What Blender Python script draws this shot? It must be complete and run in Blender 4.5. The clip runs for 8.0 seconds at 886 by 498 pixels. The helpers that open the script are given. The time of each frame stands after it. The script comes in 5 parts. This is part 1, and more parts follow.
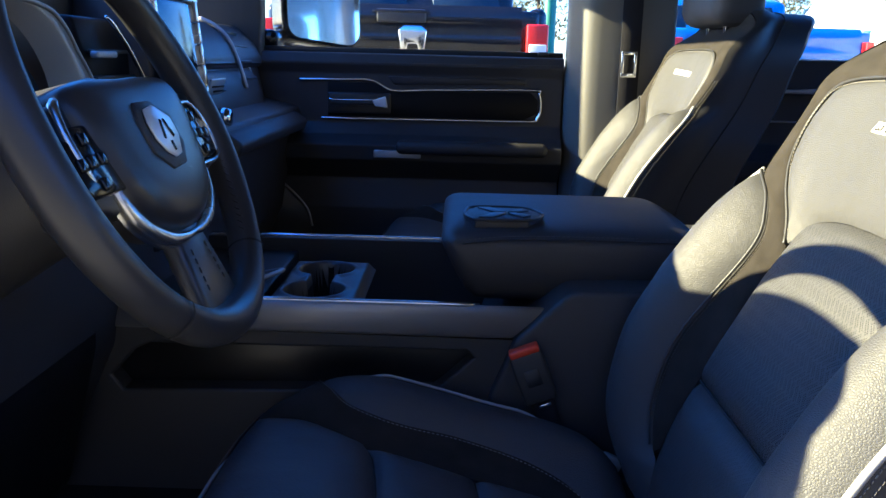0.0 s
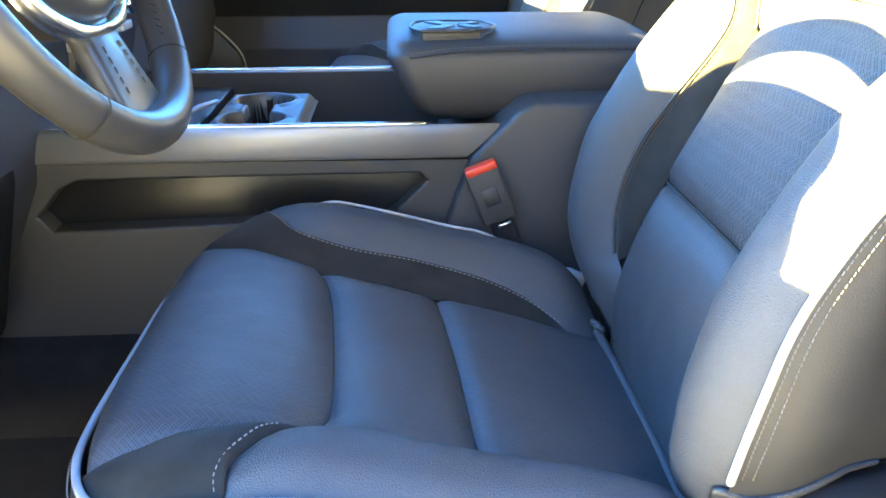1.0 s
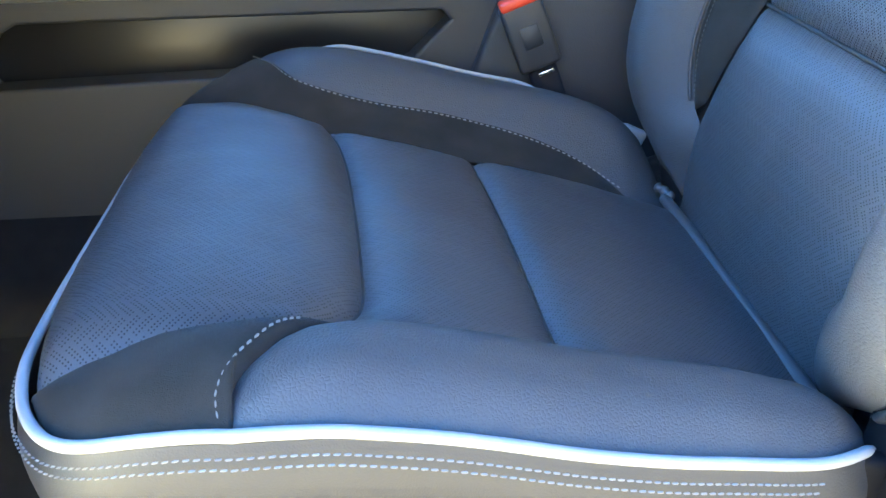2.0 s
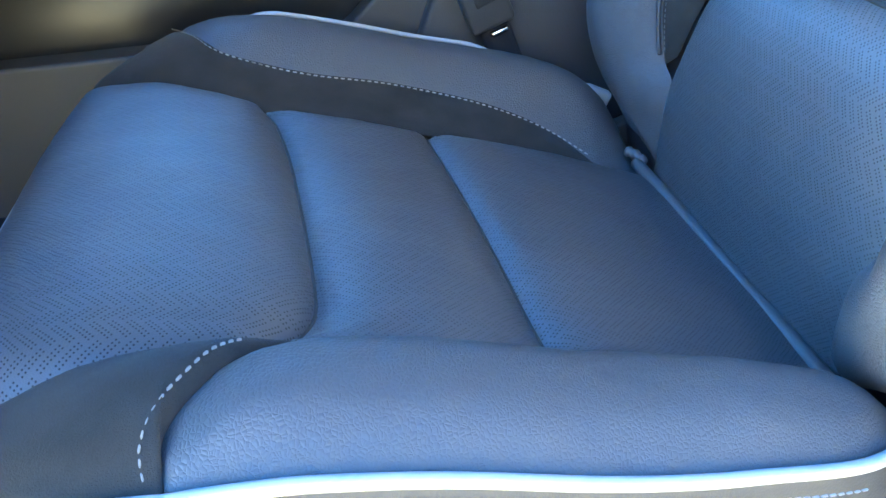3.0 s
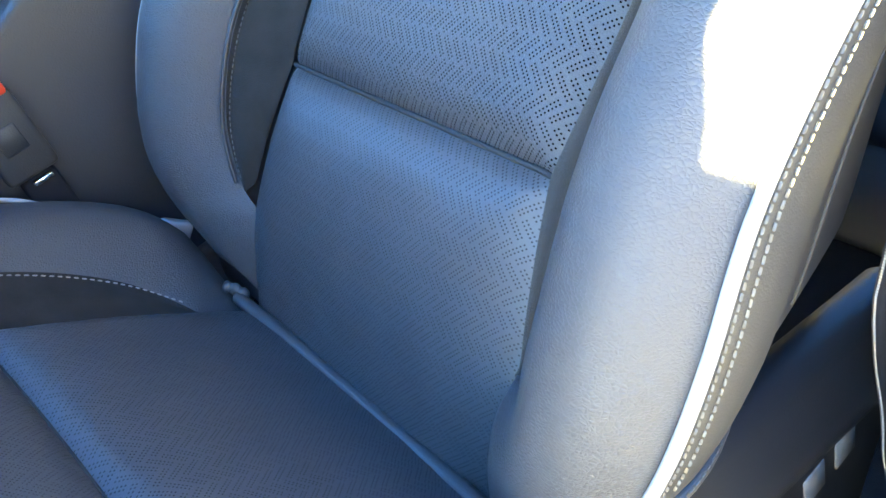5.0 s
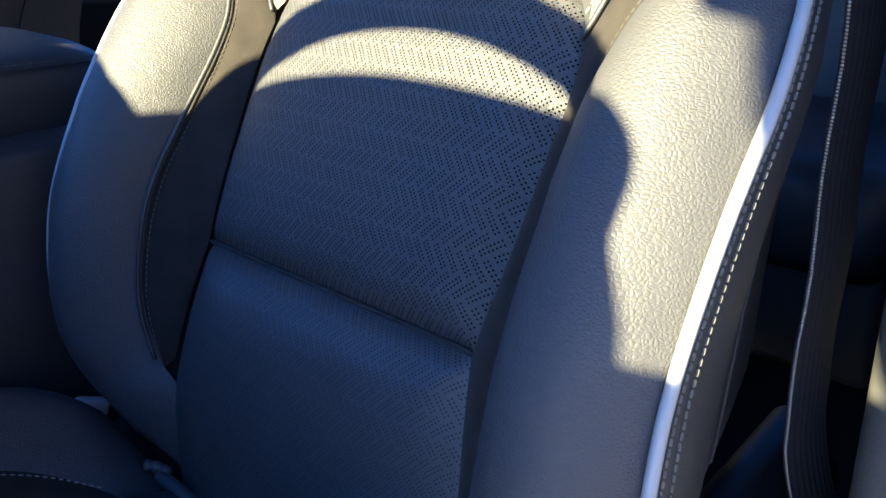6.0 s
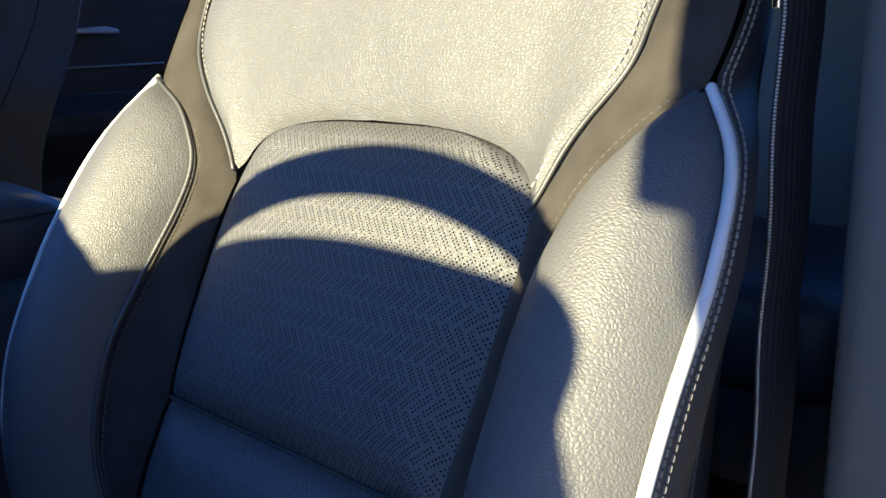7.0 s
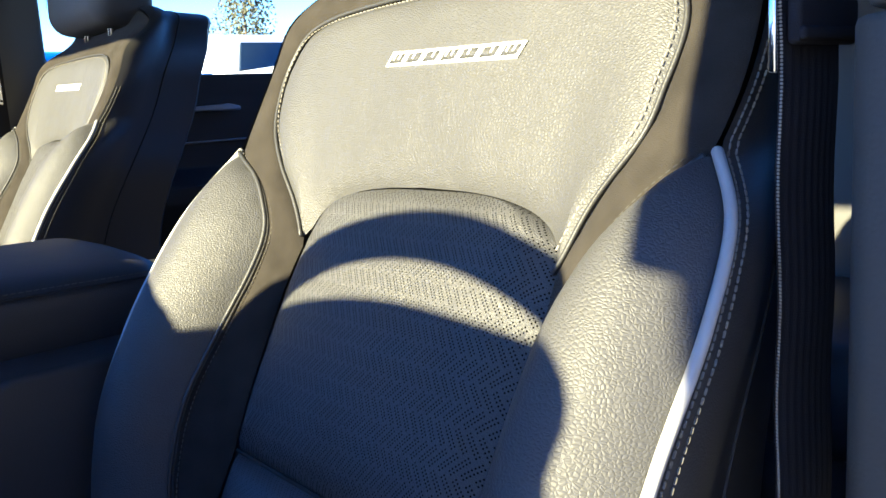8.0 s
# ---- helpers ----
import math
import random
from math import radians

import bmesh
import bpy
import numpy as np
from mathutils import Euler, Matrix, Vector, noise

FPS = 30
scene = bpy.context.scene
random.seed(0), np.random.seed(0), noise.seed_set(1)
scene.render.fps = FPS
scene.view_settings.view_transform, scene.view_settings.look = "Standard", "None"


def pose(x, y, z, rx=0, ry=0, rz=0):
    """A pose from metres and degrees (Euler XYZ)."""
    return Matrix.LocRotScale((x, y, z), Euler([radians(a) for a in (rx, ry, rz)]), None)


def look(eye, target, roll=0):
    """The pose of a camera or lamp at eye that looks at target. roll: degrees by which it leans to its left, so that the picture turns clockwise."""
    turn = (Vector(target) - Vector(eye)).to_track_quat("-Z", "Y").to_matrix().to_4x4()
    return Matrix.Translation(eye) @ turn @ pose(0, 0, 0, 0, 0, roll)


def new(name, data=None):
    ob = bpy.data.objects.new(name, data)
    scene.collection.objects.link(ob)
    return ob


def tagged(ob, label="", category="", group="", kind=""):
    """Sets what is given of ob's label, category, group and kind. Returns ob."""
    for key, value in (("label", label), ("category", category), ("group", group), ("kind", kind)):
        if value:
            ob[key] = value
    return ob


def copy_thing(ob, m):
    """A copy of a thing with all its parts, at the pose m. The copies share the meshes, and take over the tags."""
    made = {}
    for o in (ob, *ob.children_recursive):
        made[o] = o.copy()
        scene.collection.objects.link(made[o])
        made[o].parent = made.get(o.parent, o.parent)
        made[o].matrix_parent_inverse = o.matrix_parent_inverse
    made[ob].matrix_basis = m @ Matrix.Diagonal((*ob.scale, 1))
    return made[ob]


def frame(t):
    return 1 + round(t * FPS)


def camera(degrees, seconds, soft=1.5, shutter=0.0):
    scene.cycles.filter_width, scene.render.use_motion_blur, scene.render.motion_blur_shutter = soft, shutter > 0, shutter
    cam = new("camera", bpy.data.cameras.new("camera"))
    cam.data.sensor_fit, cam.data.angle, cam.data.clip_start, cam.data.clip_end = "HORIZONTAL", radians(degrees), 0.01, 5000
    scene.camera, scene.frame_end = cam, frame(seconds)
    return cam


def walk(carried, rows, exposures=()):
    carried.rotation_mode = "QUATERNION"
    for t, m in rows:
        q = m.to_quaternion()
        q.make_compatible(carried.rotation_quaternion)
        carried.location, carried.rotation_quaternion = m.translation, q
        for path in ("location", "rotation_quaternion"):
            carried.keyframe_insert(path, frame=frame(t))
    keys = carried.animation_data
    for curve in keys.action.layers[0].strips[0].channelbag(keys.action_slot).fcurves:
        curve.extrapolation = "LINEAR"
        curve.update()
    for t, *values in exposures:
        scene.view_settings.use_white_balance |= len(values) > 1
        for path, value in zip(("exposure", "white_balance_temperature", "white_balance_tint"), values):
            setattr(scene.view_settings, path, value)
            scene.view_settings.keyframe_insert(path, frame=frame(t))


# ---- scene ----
cam = camera(55.4, 8.0)

PATH = [
    (0, (0.02, 0.174, 1.004), (-0.005, 2.125, 0.564), 1.5),
    (0.3, (0.017, 0.177, 0.993), (0.086, 2.125, 0.547), 1.4),
    (0.5, (0.013, 0.182, 0.975), (0.107, 2.116, 0.475), 0.7),
    (0.7, (0.002, 0.19, 0.949), (0.122, 2.098, 0.36), 0.5),
    (1, (0.014, 0.222, 0.925), (0.115, 2.078, 0.185), -0.2),
    (1.5, (-0.013, 0.307, 0.865), (0.118, 2.087, -0.036), -0.1),
    (1.7, (-0.025, 0.339, 0.847), (0.105, 2.102, -0.088), -0.4),
    (2.8, (-0.038, 0.449, 0.797), (0.17, 2.143, -0.246), -2.1),
    (3, (-0.035, 0.454, 0.798), (0.221, 2.142, -0.244), -2.2),
    (3.5, (-0.019, 0.488, 0.804), (0.499, 2.104, -0.254), -1.9),
    (4, (-0.021, 0.518, 0.807), (0.803, 1.991, -0.266), 0.9),
    (4.5, (-0.003, 0.534, 0.815), (0.963, 1.932, -0.24), 0.6),
    (4.7, (0.002, 0.538, 0.82), (1.022, 1.922, -0.202), 0.4),
    (5.8, (0.002, 0.544, 0.868), (1.296, 1.854, 0.087), -1.5),
    (6, (0.004, 0.546, 0.873), (1.329, 1.857, 0.147), -1.4),
    (6.5, (0.006, 0.545, 0.893), (1.398, 1.852, 0.298), -1.6),
    (7, (0.005, 0.54, 0.91), (1.449, 1.834, 0.419), -1.7),
    (7.5, (0.007, 0.533, 0.92), (1.482, 1.823, 0.521), -2.0),
    (8, (0.033, 0.487, 0.911), (1.29, 2.007, 0.58), -3.5),
]
# stops, kelvin and tint of the film camera's own exposure along the way
EXPOSURES = [
    (0, 2.92, 5850, 10), (0.4, 2.92, 5850, 10), (0.6, 3.7, 6450, 8), (0.8, 4.85, 8000, 3), (1, 6.1, 8800, -5), (1.5, 6.1, 9300, -6), (1.7, 6.1, 9000, -7),
    (2.8, 6.35, 7800, -12), (3.5, 6.38, 7600, -15), (4, 6.75, 8500, -13), (4.7, 6.7, 9000, -11), (5.5, 4.5, 7000, 5), (6, 3.45, 5950, 10), (6.5, 3.02, 5850, 10), (8, 2.92, 5850, 10),
]
walk(cam, [(t, look(eye, target, roll)) for t, eye, target, roll in PATH], EXPOSURES)

# ---------------------------------------------------------------- light
SUN_ELEV, SUN_TURN = 20.9, 2.05        # height of the sun; turn of its light towards the driver's door
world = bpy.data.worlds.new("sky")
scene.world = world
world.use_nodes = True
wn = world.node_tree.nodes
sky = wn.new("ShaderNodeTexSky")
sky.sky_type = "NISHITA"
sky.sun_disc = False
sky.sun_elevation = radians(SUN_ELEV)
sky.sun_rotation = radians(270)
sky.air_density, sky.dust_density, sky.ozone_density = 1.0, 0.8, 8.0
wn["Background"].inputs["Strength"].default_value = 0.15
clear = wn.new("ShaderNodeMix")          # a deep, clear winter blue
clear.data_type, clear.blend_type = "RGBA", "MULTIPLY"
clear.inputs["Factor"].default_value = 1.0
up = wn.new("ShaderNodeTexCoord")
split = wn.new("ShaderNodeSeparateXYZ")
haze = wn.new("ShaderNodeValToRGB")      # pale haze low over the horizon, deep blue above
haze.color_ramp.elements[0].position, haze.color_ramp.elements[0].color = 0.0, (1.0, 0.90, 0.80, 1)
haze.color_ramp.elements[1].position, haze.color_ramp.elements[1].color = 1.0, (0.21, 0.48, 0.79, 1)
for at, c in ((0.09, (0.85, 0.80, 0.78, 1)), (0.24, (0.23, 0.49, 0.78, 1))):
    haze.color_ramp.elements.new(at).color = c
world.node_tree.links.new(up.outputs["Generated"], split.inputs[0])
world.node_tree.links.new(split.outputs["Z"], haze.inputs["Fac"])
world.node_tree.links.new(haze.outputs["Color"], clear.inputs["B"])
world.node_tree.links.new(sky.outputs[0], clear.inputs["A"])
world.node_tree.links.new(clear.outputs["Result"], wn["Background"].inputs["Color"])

sun = new("sun", bpy.data.lights.new("sun", "SUN"))
sun.data.energy = 5.0
sun.data.angle = radians(0.5)
sun.data.color = (1.0, 0.845, 0.46)
SUN_DIR = Vector((math.cos(radians(SUN_TURN)), -math.sin(radians(SUN_TURN)), -math.tan(radians(SUN_ELEV))))
sun.matrix_world = look((-20, 1, 9), Vector((-20, 1, 9)) + SUN_DIR)


# ---------------------------------------------------------------- materials
def nodes_of(name):
    m = bpy.data.materials.new(name)
    m.use_nodes = True
    return m, m.node_tree.nodes, m.node_tree.links, m.node_tree.nodes["Principled BSDF"]


def rgb(c):
    return (c[0], c[1], c[2], 1.0)


def coat(name, colour, rough=0.5, metal=0.0, spots=0.15, scale=6.0, grain=900.0, bump=0.08, depth=0.0005, spec=0.5, sheen=0.0, kind="noise"):
    """A surface with broad tone variation, fine grain and grain relief, in object space."""
    m, n, l, p = nodes_of(name)
    tc = n.new("ShaderNodeTexCoord")
    broad = n.new("ShaderNodeTexNoise")
    broad.inputs["Scale"].default_value = scale
    broad.inputs["Detail"].default_value = 5
    l.new(tc.outputs["Object"], broad.inputs["Vector"])
    mix = n.new("ShaderNodeMix")
    mix.data_type = "RGBA"
    mix.inputs["A"].default_value = rgb([c * (1 - spots) for c in colour])
    mix.inputs["B"].default_value = rgb([c * (1 + spots) for c in colour])
    l.new(broad.outputs["Fac"], mix.inputs["Factor"])
    l.new(mix.outputs["Result"], p.inputs["Base Color"])
    if kind == "cells":
        fine = n.new("ShaderNodeTexVoronoi")
        fine.feature = "SMOOTH_F1"
        fine.inputs["Smoothness"].default_value = 0.35
        out = fine.outputs["Distance"]
    elif kind == "pebble":
        fine = n.new("ShaderNodeTexVoronoi")
        fine.feature = "DISTANCE_TO_EDGE"
        crease = n.new("ShaderNodeMapRange")
        crease.inputs["From Max"].default_value = 0.46
        l.new(fine.outputs["Distance"], crease.inputs["Value"])
        dome = n.new("ShaderNodeMath")       # round pebbles between thin creases
        dome.operation = "POWER"
        dome.inputs[1].default_value = 0.62
        l.new(crease.outputs["Result"], dome.inputs[0])
        out = dome.outputs[0]
    else:
        fine = n.new("ShaderNodeTexNoise")
        fine.inputs["Detail"].default_value = 4
        out = fine.outputs["Fac"]
    fine.inputs["Scale"].default_value = grain
    warp = n.new("ShaderNodeTexNoise")
    warp.inputs["Scale"].default_value = grain * 0.25
    l.new(tc.outputs["Object"], warp.inputs["Vector"])
    add = n.new("ShaderNodeVectorMath")
    add.operation = "MULTIPLY_ADD"
    add.inputs[1].default_value = ((1.7 if kind == "pebble" else 1.2) / grain,) * 3
    l.new(warp.outputs["Color"], add.inputs[0])
    l.new(tc.outputs["Object"], add.inputs[2])
    stretch = n.new("ShaderNodeVectorMath")
    stretch.operation = "MULTIPLY"
    stretch.inputs[1].default_value = (1.0, 0.74, 1.15) if kind == "pebble" else (1.0, 1.0, 1.0)
    l.new(add.outputs[0], stretch.inputs[0])
    l.new(stretch.outputs[0], fine.inputs["Vector"])
    b = n.new("ShaderNodeBump")
    b.inputs["Strength"].default_value = bump
    b.inputs["Distance"].default_value = depth if depth else 0.0005
    b.invert = kind == "cells"
    l.new(out, b.inputs["Height"])
    l.new(b.outputs["Normal"], p.inputs["Normal"])
    rr = n.new("ShaderNodeMapRange")
    rr.inputs["To Min"].default_value = max(0.02, rough - 0.08)
    rr.inputs["To Max"].default_value = min(1.0, rough + 0.08)
    l.new(broad.outputs["Fac"], rr.inputs["Value"])
    l.new(rr.outputs["Result"], p.inputs["Roughness"])
    p.inputs["Metallic"].default_value = metal
    p.inputs["Specular IOR Level"].default_value = spec
    if sheen:
        p.inputs["Sheen Weight"].default_value = sheen
        p.inputs["Sheen Roughness"].default_value = 0.4
    return m


def perforated(name, colour, rough, size=0.00043, deep=0.8, ink=0.001, matt=1.0, grain=2.0):
    """Leather punched with small holes that run in a herringbone, laid out in metres on the panel's own map."""
    m, n, l, p = nodes_of(name)
    uv = n.new("ShaderNodeUVMap")
    sep = n.new("ShaderNodeSeparateXYZ")
    l.new(uv.outputs["UV"], sep.inputs[0])

    def maths(op, a, b=None, c=None):
        q = n.new("ShaderNodeMath")
        q.operation = op
        for i, v in enumerate((a, b, c)):
            if v is None:
                continue
            if isinstance(v, (int, float)):
                q.inputs[i].default_value = v
            else:
                l.new(v, q.inputs[i])
        return q.outputs[0]
    u, v = sep.outputs["X"], sep.outputs["Y"]
    # a herringbone of bricks laid at 45 degrees, each of two rows of seven holes
    WIDE, PITCH = 0.0056, 0.0021
    a = maths("DIVIDE", maths("ADD", u, v), WIDE * math.sqrt(2))
    b = maths("DIVIDE", maths("SUBTRACT", u, v), WIDE * math.sqrt(2))
    k = maths("MODULO", maths("ADD", maths("SUBTRACT", maths("FLOOR", a), maths("FLOOR", b)), 6000.0), 6.0)
    lying = maths("LESS_THAN", k, 2.5)
    standing = maths("SUBTRACT", 1.0, lying)
    fa, fb = maths("FRACT", a), maths("FRACT", b)
    long = maths("ADD", maths("MULTIPLY", lying, maths("ADD", k, fa)), maths("MULTIPLY", standing, maths("ADD", maths("SUBTRACT", 5.0, k), fb)))
    short = maths("ADD", maths("MULTIPLY", lying, fb), maths("MULTIPLY", standing, fa))
    long = maths("MULTIPLY", maths("SUBTRACT", long, 1.5), WIDE)
    fa = maths("SUBTRACT", maths("ABSOLUTE", maths("MULTIPLY", maths("SUBTRACT", short, 0.5), WIDE)), PITCH / 2)
    fb = maths("SUBTRACT", long, maths("MULTIPLY", maths("MAXIMUM", maths("MINIMUM", maths("ROUND", maths("DIVIDE", long, PITCH)), 3.0), -3.0), PITCH))
    r = maths("SQRT", maths("ADD", maths("MULTIPLY", fa, fa), maths("MULTIPLY", fb, fb)))
    hole = maths("SUBTRACT", 1.0, maths("MINIMUM", maths("DIVIDE", maths("MAXIMUM", maths("SUBTRACT", r, size), 0.0), 0.00013), 1.0))
    tc = n.new("ShaderNodeTexCoord")
    broad = n.new("ShaderNodeTexNoise")
    broad.inputs["Scale"].default_value = 14
    l.new(tc.outputs["Object"], broad.inputs["Vector"])
    warp = n.new("ShaderNodeTexNoise")
    warp.inputs["Scale"].default_value = 260
    l.new(tc.outputs["Object"], warp.inputs["Vector"])
    bend = n.new("ShaderNodeVectorMath")
    bend.operation = "MULTIPLY_ADD"
    bend.inputs[1].default_value = (0.0022,) * 3
    l.new(warp.outputs["Color"], bend.inputs[0])
    l.new(tc.outputs["Object"], bend.inputs[2])
    fine = n.new("ShaderNodeTexVoronoi")
    fine.feature = "DISTANCE_TO_EDGE"
    fine.inputs["Scale"].default_value = 640
    l.new(bend.outputs[0], fine.inputs["Vector"])
    mix = n.new("ShaderNodeMix")
    mix.data_type = "RGBA"
    mix.inputs["A"].default_value = rgb([c * 0.85 for c in colour])
    mix.inputs["B"].default_value = rgb([c * 1.15 for c in colour])
    l.new(broad.outputs["Fac"], mix.inputs["Factor"])
    dark = n.new("ShaderNodeMix")
    dark.data_type = "RGBA"
    l.new(hole, dark.inputs["Factor"])
    l.new(mix.outputs["Result"], dark.inputs["A"])
    dark.inputs["B"].default_value = (ink, ink, ink, 1)
    l.new(dark.outputs["Result"], p.inputs["Base Color"])
    h = maths("SUBTRACT", maths("MULTIPLY", maths("MINIMUM", fine.outputs["Distance"], 0.30), grain), maths("MULTIPLY", hole, 0.5))
    bp = n.new("ShaderNodeBump")
    bp.inputs["Strength"].default_value = deep
    bp.inputs["Distance"].default_value = 0.0005
    l.new(h, bp.inputs["Height"])
    l.new(bp.outputs["Normal"], p.inputs["Normal"])
    p.inputs["Roughness"].default_value = rough
    l.new(maths("MULTIPLY", maths("SUBTRACT", 1.0, maths("MULTIPLY", hole, matt)), 0.5), p.inputs["Specular IOR Level"])
    return m


def glass(name, colour=(0.9, 0.95, 0.95), rough=0.0):
    m, n, l, p = nodes_of(name)
    p.inputs["Base Color"].default_value = rgb(colour)
    p.inputs["Transmission Weight"].default_value = 1.0
    p.inputs["Roughness"].default_value = rough
    p.inputs["IOR"].default_value = 1.1
    return m


BLACK = (0.050, 0.050, 0.053)
M_leather = coat("pebbled black leather", BLACK, 0.55, grain=470, bump=0.42, depth=0.0008, kind="pebble", scale=9, spec=0.42)
M_smooth = coat("smooth black leather", (0.024, 0.024, 0.026), 0.50, grain=900, bump=0.25, depth=0.0005, kind="cells", scale=9)
M_perf = perforated("perforated black leather", BLACK, 0.5)
M_perf_fine = perforated("finely perforated black leather", BLACK, 0.5, 0.00042, 0.55, 0.014, 0.6, 1.0)
M_soft = coat("soft black leather", (0.046, 0.046, 0.049), 0.5, grain=700, bump=0.25, depth=0.0006, kind="cells", scale=12)
M_suede = coat("dark grey suede", (0.027, 0.0238, 0.0210), 0.97, grain=1300, bump=0.7, depth=0.0008, spots=0.55, scale=34, spec=0.06, sheen=0.06)
M_pipe = coat("light grey piping", (0.31, 0.31, 0.31), 0.5, grain=700, bump=0.15, spots=0.06)
M_thread = coat("pale grey thread", (0.20, 0.185, 0.165), 0.8, grain=2500, bump=0.4, spots=0.1)
M_dthread = coat("grey thread", (0.085, 0.080, 0.072), 0.8, grain=2500, bump=0.4, spots=0.1)
M_bthread = coat("dark grey thread", (0.032, 0.031, 0.029), 0.8, grain=2500, bump=0.4, spots=0.1)
M_mark = coat("dull silver lettering", (0.075, 0.075, 0.08), 0.5, metal=0.3, spots=0.05)
M_pale = coat("pale polished metal", (0.80, 0.81, 0.82), 0.34, metal=0.55, spots=0.03, grain=400, bump=0.02)
M_pocket = coat("semi-gloss black plastic", (0.009, 0.009, 0.010), 0.30, grain=300, bump=0.02)
M_emb = coat("white embroidery", (0.72, 0.72, 0.70), 0.7, grain=1800, bump=0.4, spots=0.05)
M_plastic = coat("black grained plastic", (0.030, 0.030, 0.032), 0.5, grain=800, bump=0.25, kind="cells", scale=5)
M_plastic2 = coat("satin black plastic", (0.022, 0.022, 0.024), 0.38, grain=1500, bump=0.06)
M_gloss = coat("gloss black plastic", (0.008, 0.008, 0.009), 0.12, grain=300, bump=0.01)
M_vinyl = coat("soft black vinyl", (0.026, 0.026, 0.029), 0.52, grain=700, bump=0.35, depth=0.0006, kind="cells", scale=6)
M_chrome = coat("chrome", (0.75, 0.76, 0.78), 0.14, metal=1.0, spots=0.03, grain=200, bump=0.01)
M_mirror = coat("mirror glass", (0.9, 0.9, 0.9), 0.02, metal=1.0, spots=0.0, grain=100, bump=0.0)
M_satin = coat("satin silver trim", (0.40, 0.40, 0.405), 0.56, metal=0.75, spots=0.04, grain=1600, bump=0.05)
M_trim = coat("bright satin trim", (0.62, 0.62, 0.63), 0.26, metal=1.0, spots=0.03, grain=1600, bump=0.03)
M_silver = coat("silver painted plastic", (0.38, 0.39, 0.41), 0.38, metal=0.4, spots=0.05, grain=1500, bump=0.05)
M_dark = coat("matt black plastic", (0.007, 0.007, 0.008), 0.45, grain=900, bump=0.2, spec=0.12)
M_plate = coat("dark silver plastic", (0.085, 0.087, 0.092), 0.36, metal=0.3, spots=0.08, grain=1500, bump=0.05)
M_wheel = coat("polished black wheel leather", (0.030, 0.030, 0.033), 0.33, grain=1000, bump=0.12, depth=0.0004, kind="cells", scale=9)
M_pillar = coat("pale grey pillar trim", (0.10, 0.098, 0.092), 0.7, grain=700, bump=0.25, kind="cells", spots=0.08)
M_carpet = coat("black carpet", (0.020, 0.020, 0.022), 0.98, grain=1300, bump=1.0, depth=0.003, spots=0.4, scale=40, spec=0.1)
M_belt = coat("black belt webbing", (0.015, 0.015, 0.019), 0.85, grain=1400, bump=0.6, depth=0.0006, spots=0.1, spec=0.15)
M_red = coat("red button plastic", (0.62, 0.045, 0.018), 0.4, spots=0.05, grain=900, bump=0.05)
M_grey = coat("grey pillar trim", (0.052, 0.051, 0.049), 0.7, grain=420, bump=0.25, kind="cells", spots=0.08, spec=0.25)
M_liner = coat("dark grey headliner", (0.075, 0.076, 0.08), 0.95, grain=900, bump=0.4, spots=0.06)
M_screen = coat("dark display glass", (0.010, 0.012, 0.016), 0.06, grain=50, bump=0.0, spots=0.05)
M_glass = glass("window glass")
M_asphalt = coat("worn grey asphalt", (0.25, 0.225, 0.18), 0.9, grain=90, bump=0.6, depth=0.01, spots=0.35, scale=0.6)
M_black_paint = coat("black car paint", (0.010, 0.010, 0.012), 0.12, grain=40, bump=0.01, spots=0.1)
M_blue_paint = coat("blue car paint", (0.010, 0.12, 0.45), 0.12, grain=40, bump=0.01, spots=0.06)
M_white_paint = coat("white car paint", (0.50, 0.52, 0.55), 0.3, grain=40, bump=0.01, spots=0.03)
M_carglass = coat("tinted car glass", (0.012, 0.022, 0.035), 0.06, grain=20, bump=0.0, spots=0.05)
M_lamp_red = coat("red tail lamp", (0.55, 0.02, 0.02), 0.18, grain=200, bump=0.1, spots=0.2)
M_lamp_clear = coat("clear lamp lens", (0.65, 0.65, 0.66), 0.2, grain=200, bump=0.1, spots=0.1)
M_rubber = coat("black rubber", (0.016, 0.016, 0.016), 0.75, grain=400, bump=0.2)
M_bark = coat("brown bark", (0.10, 0.07, 0.05), 0.95, grain=60, bump=0.8, depth=0.02, spots=0.4)
M_leaf = coat("olive foliage", (0.10, 0.095, 0.05), 0.85, grain=30, bump=0.3, spots=0.4, scale=3)
M_green = coat("green painted metal", (0.02, 0.16, 0.10), 0.5, spots=0.1)


# ---------------------------------------------------------------- building tools
def part(name, me, material, parent=None, label="", smooth=True, kind=""):
    """Links a mesh or bmesh as one object under a parent, its points given in the world."""
    if isinstance(me, bmesh.types.BMesh):
        data = bpy.data.meshes.new(name)
        me.normal_update()
        me.to_mesh(data)
        me.free()
        me = data
    me.name = name
    me.materials.append(material)
    for poly in me.polygons:
        poly.use_smooth = smooth
    ob = new(name, me)
    if parent is not None:
        at = parent.location if parent.parent is None else parent.parent.location
        me.transform(Matrix.Translation(-at))
        ob.parent = parent
    return tagged(ob, label=label, kind=kind)


def thing(name, at, label, category, group="", kind=""):
    ob = new(name)
    ob.location = at
    ob.empty_display_size = 0.05
    return tagged(ob, label, category, group, kind)


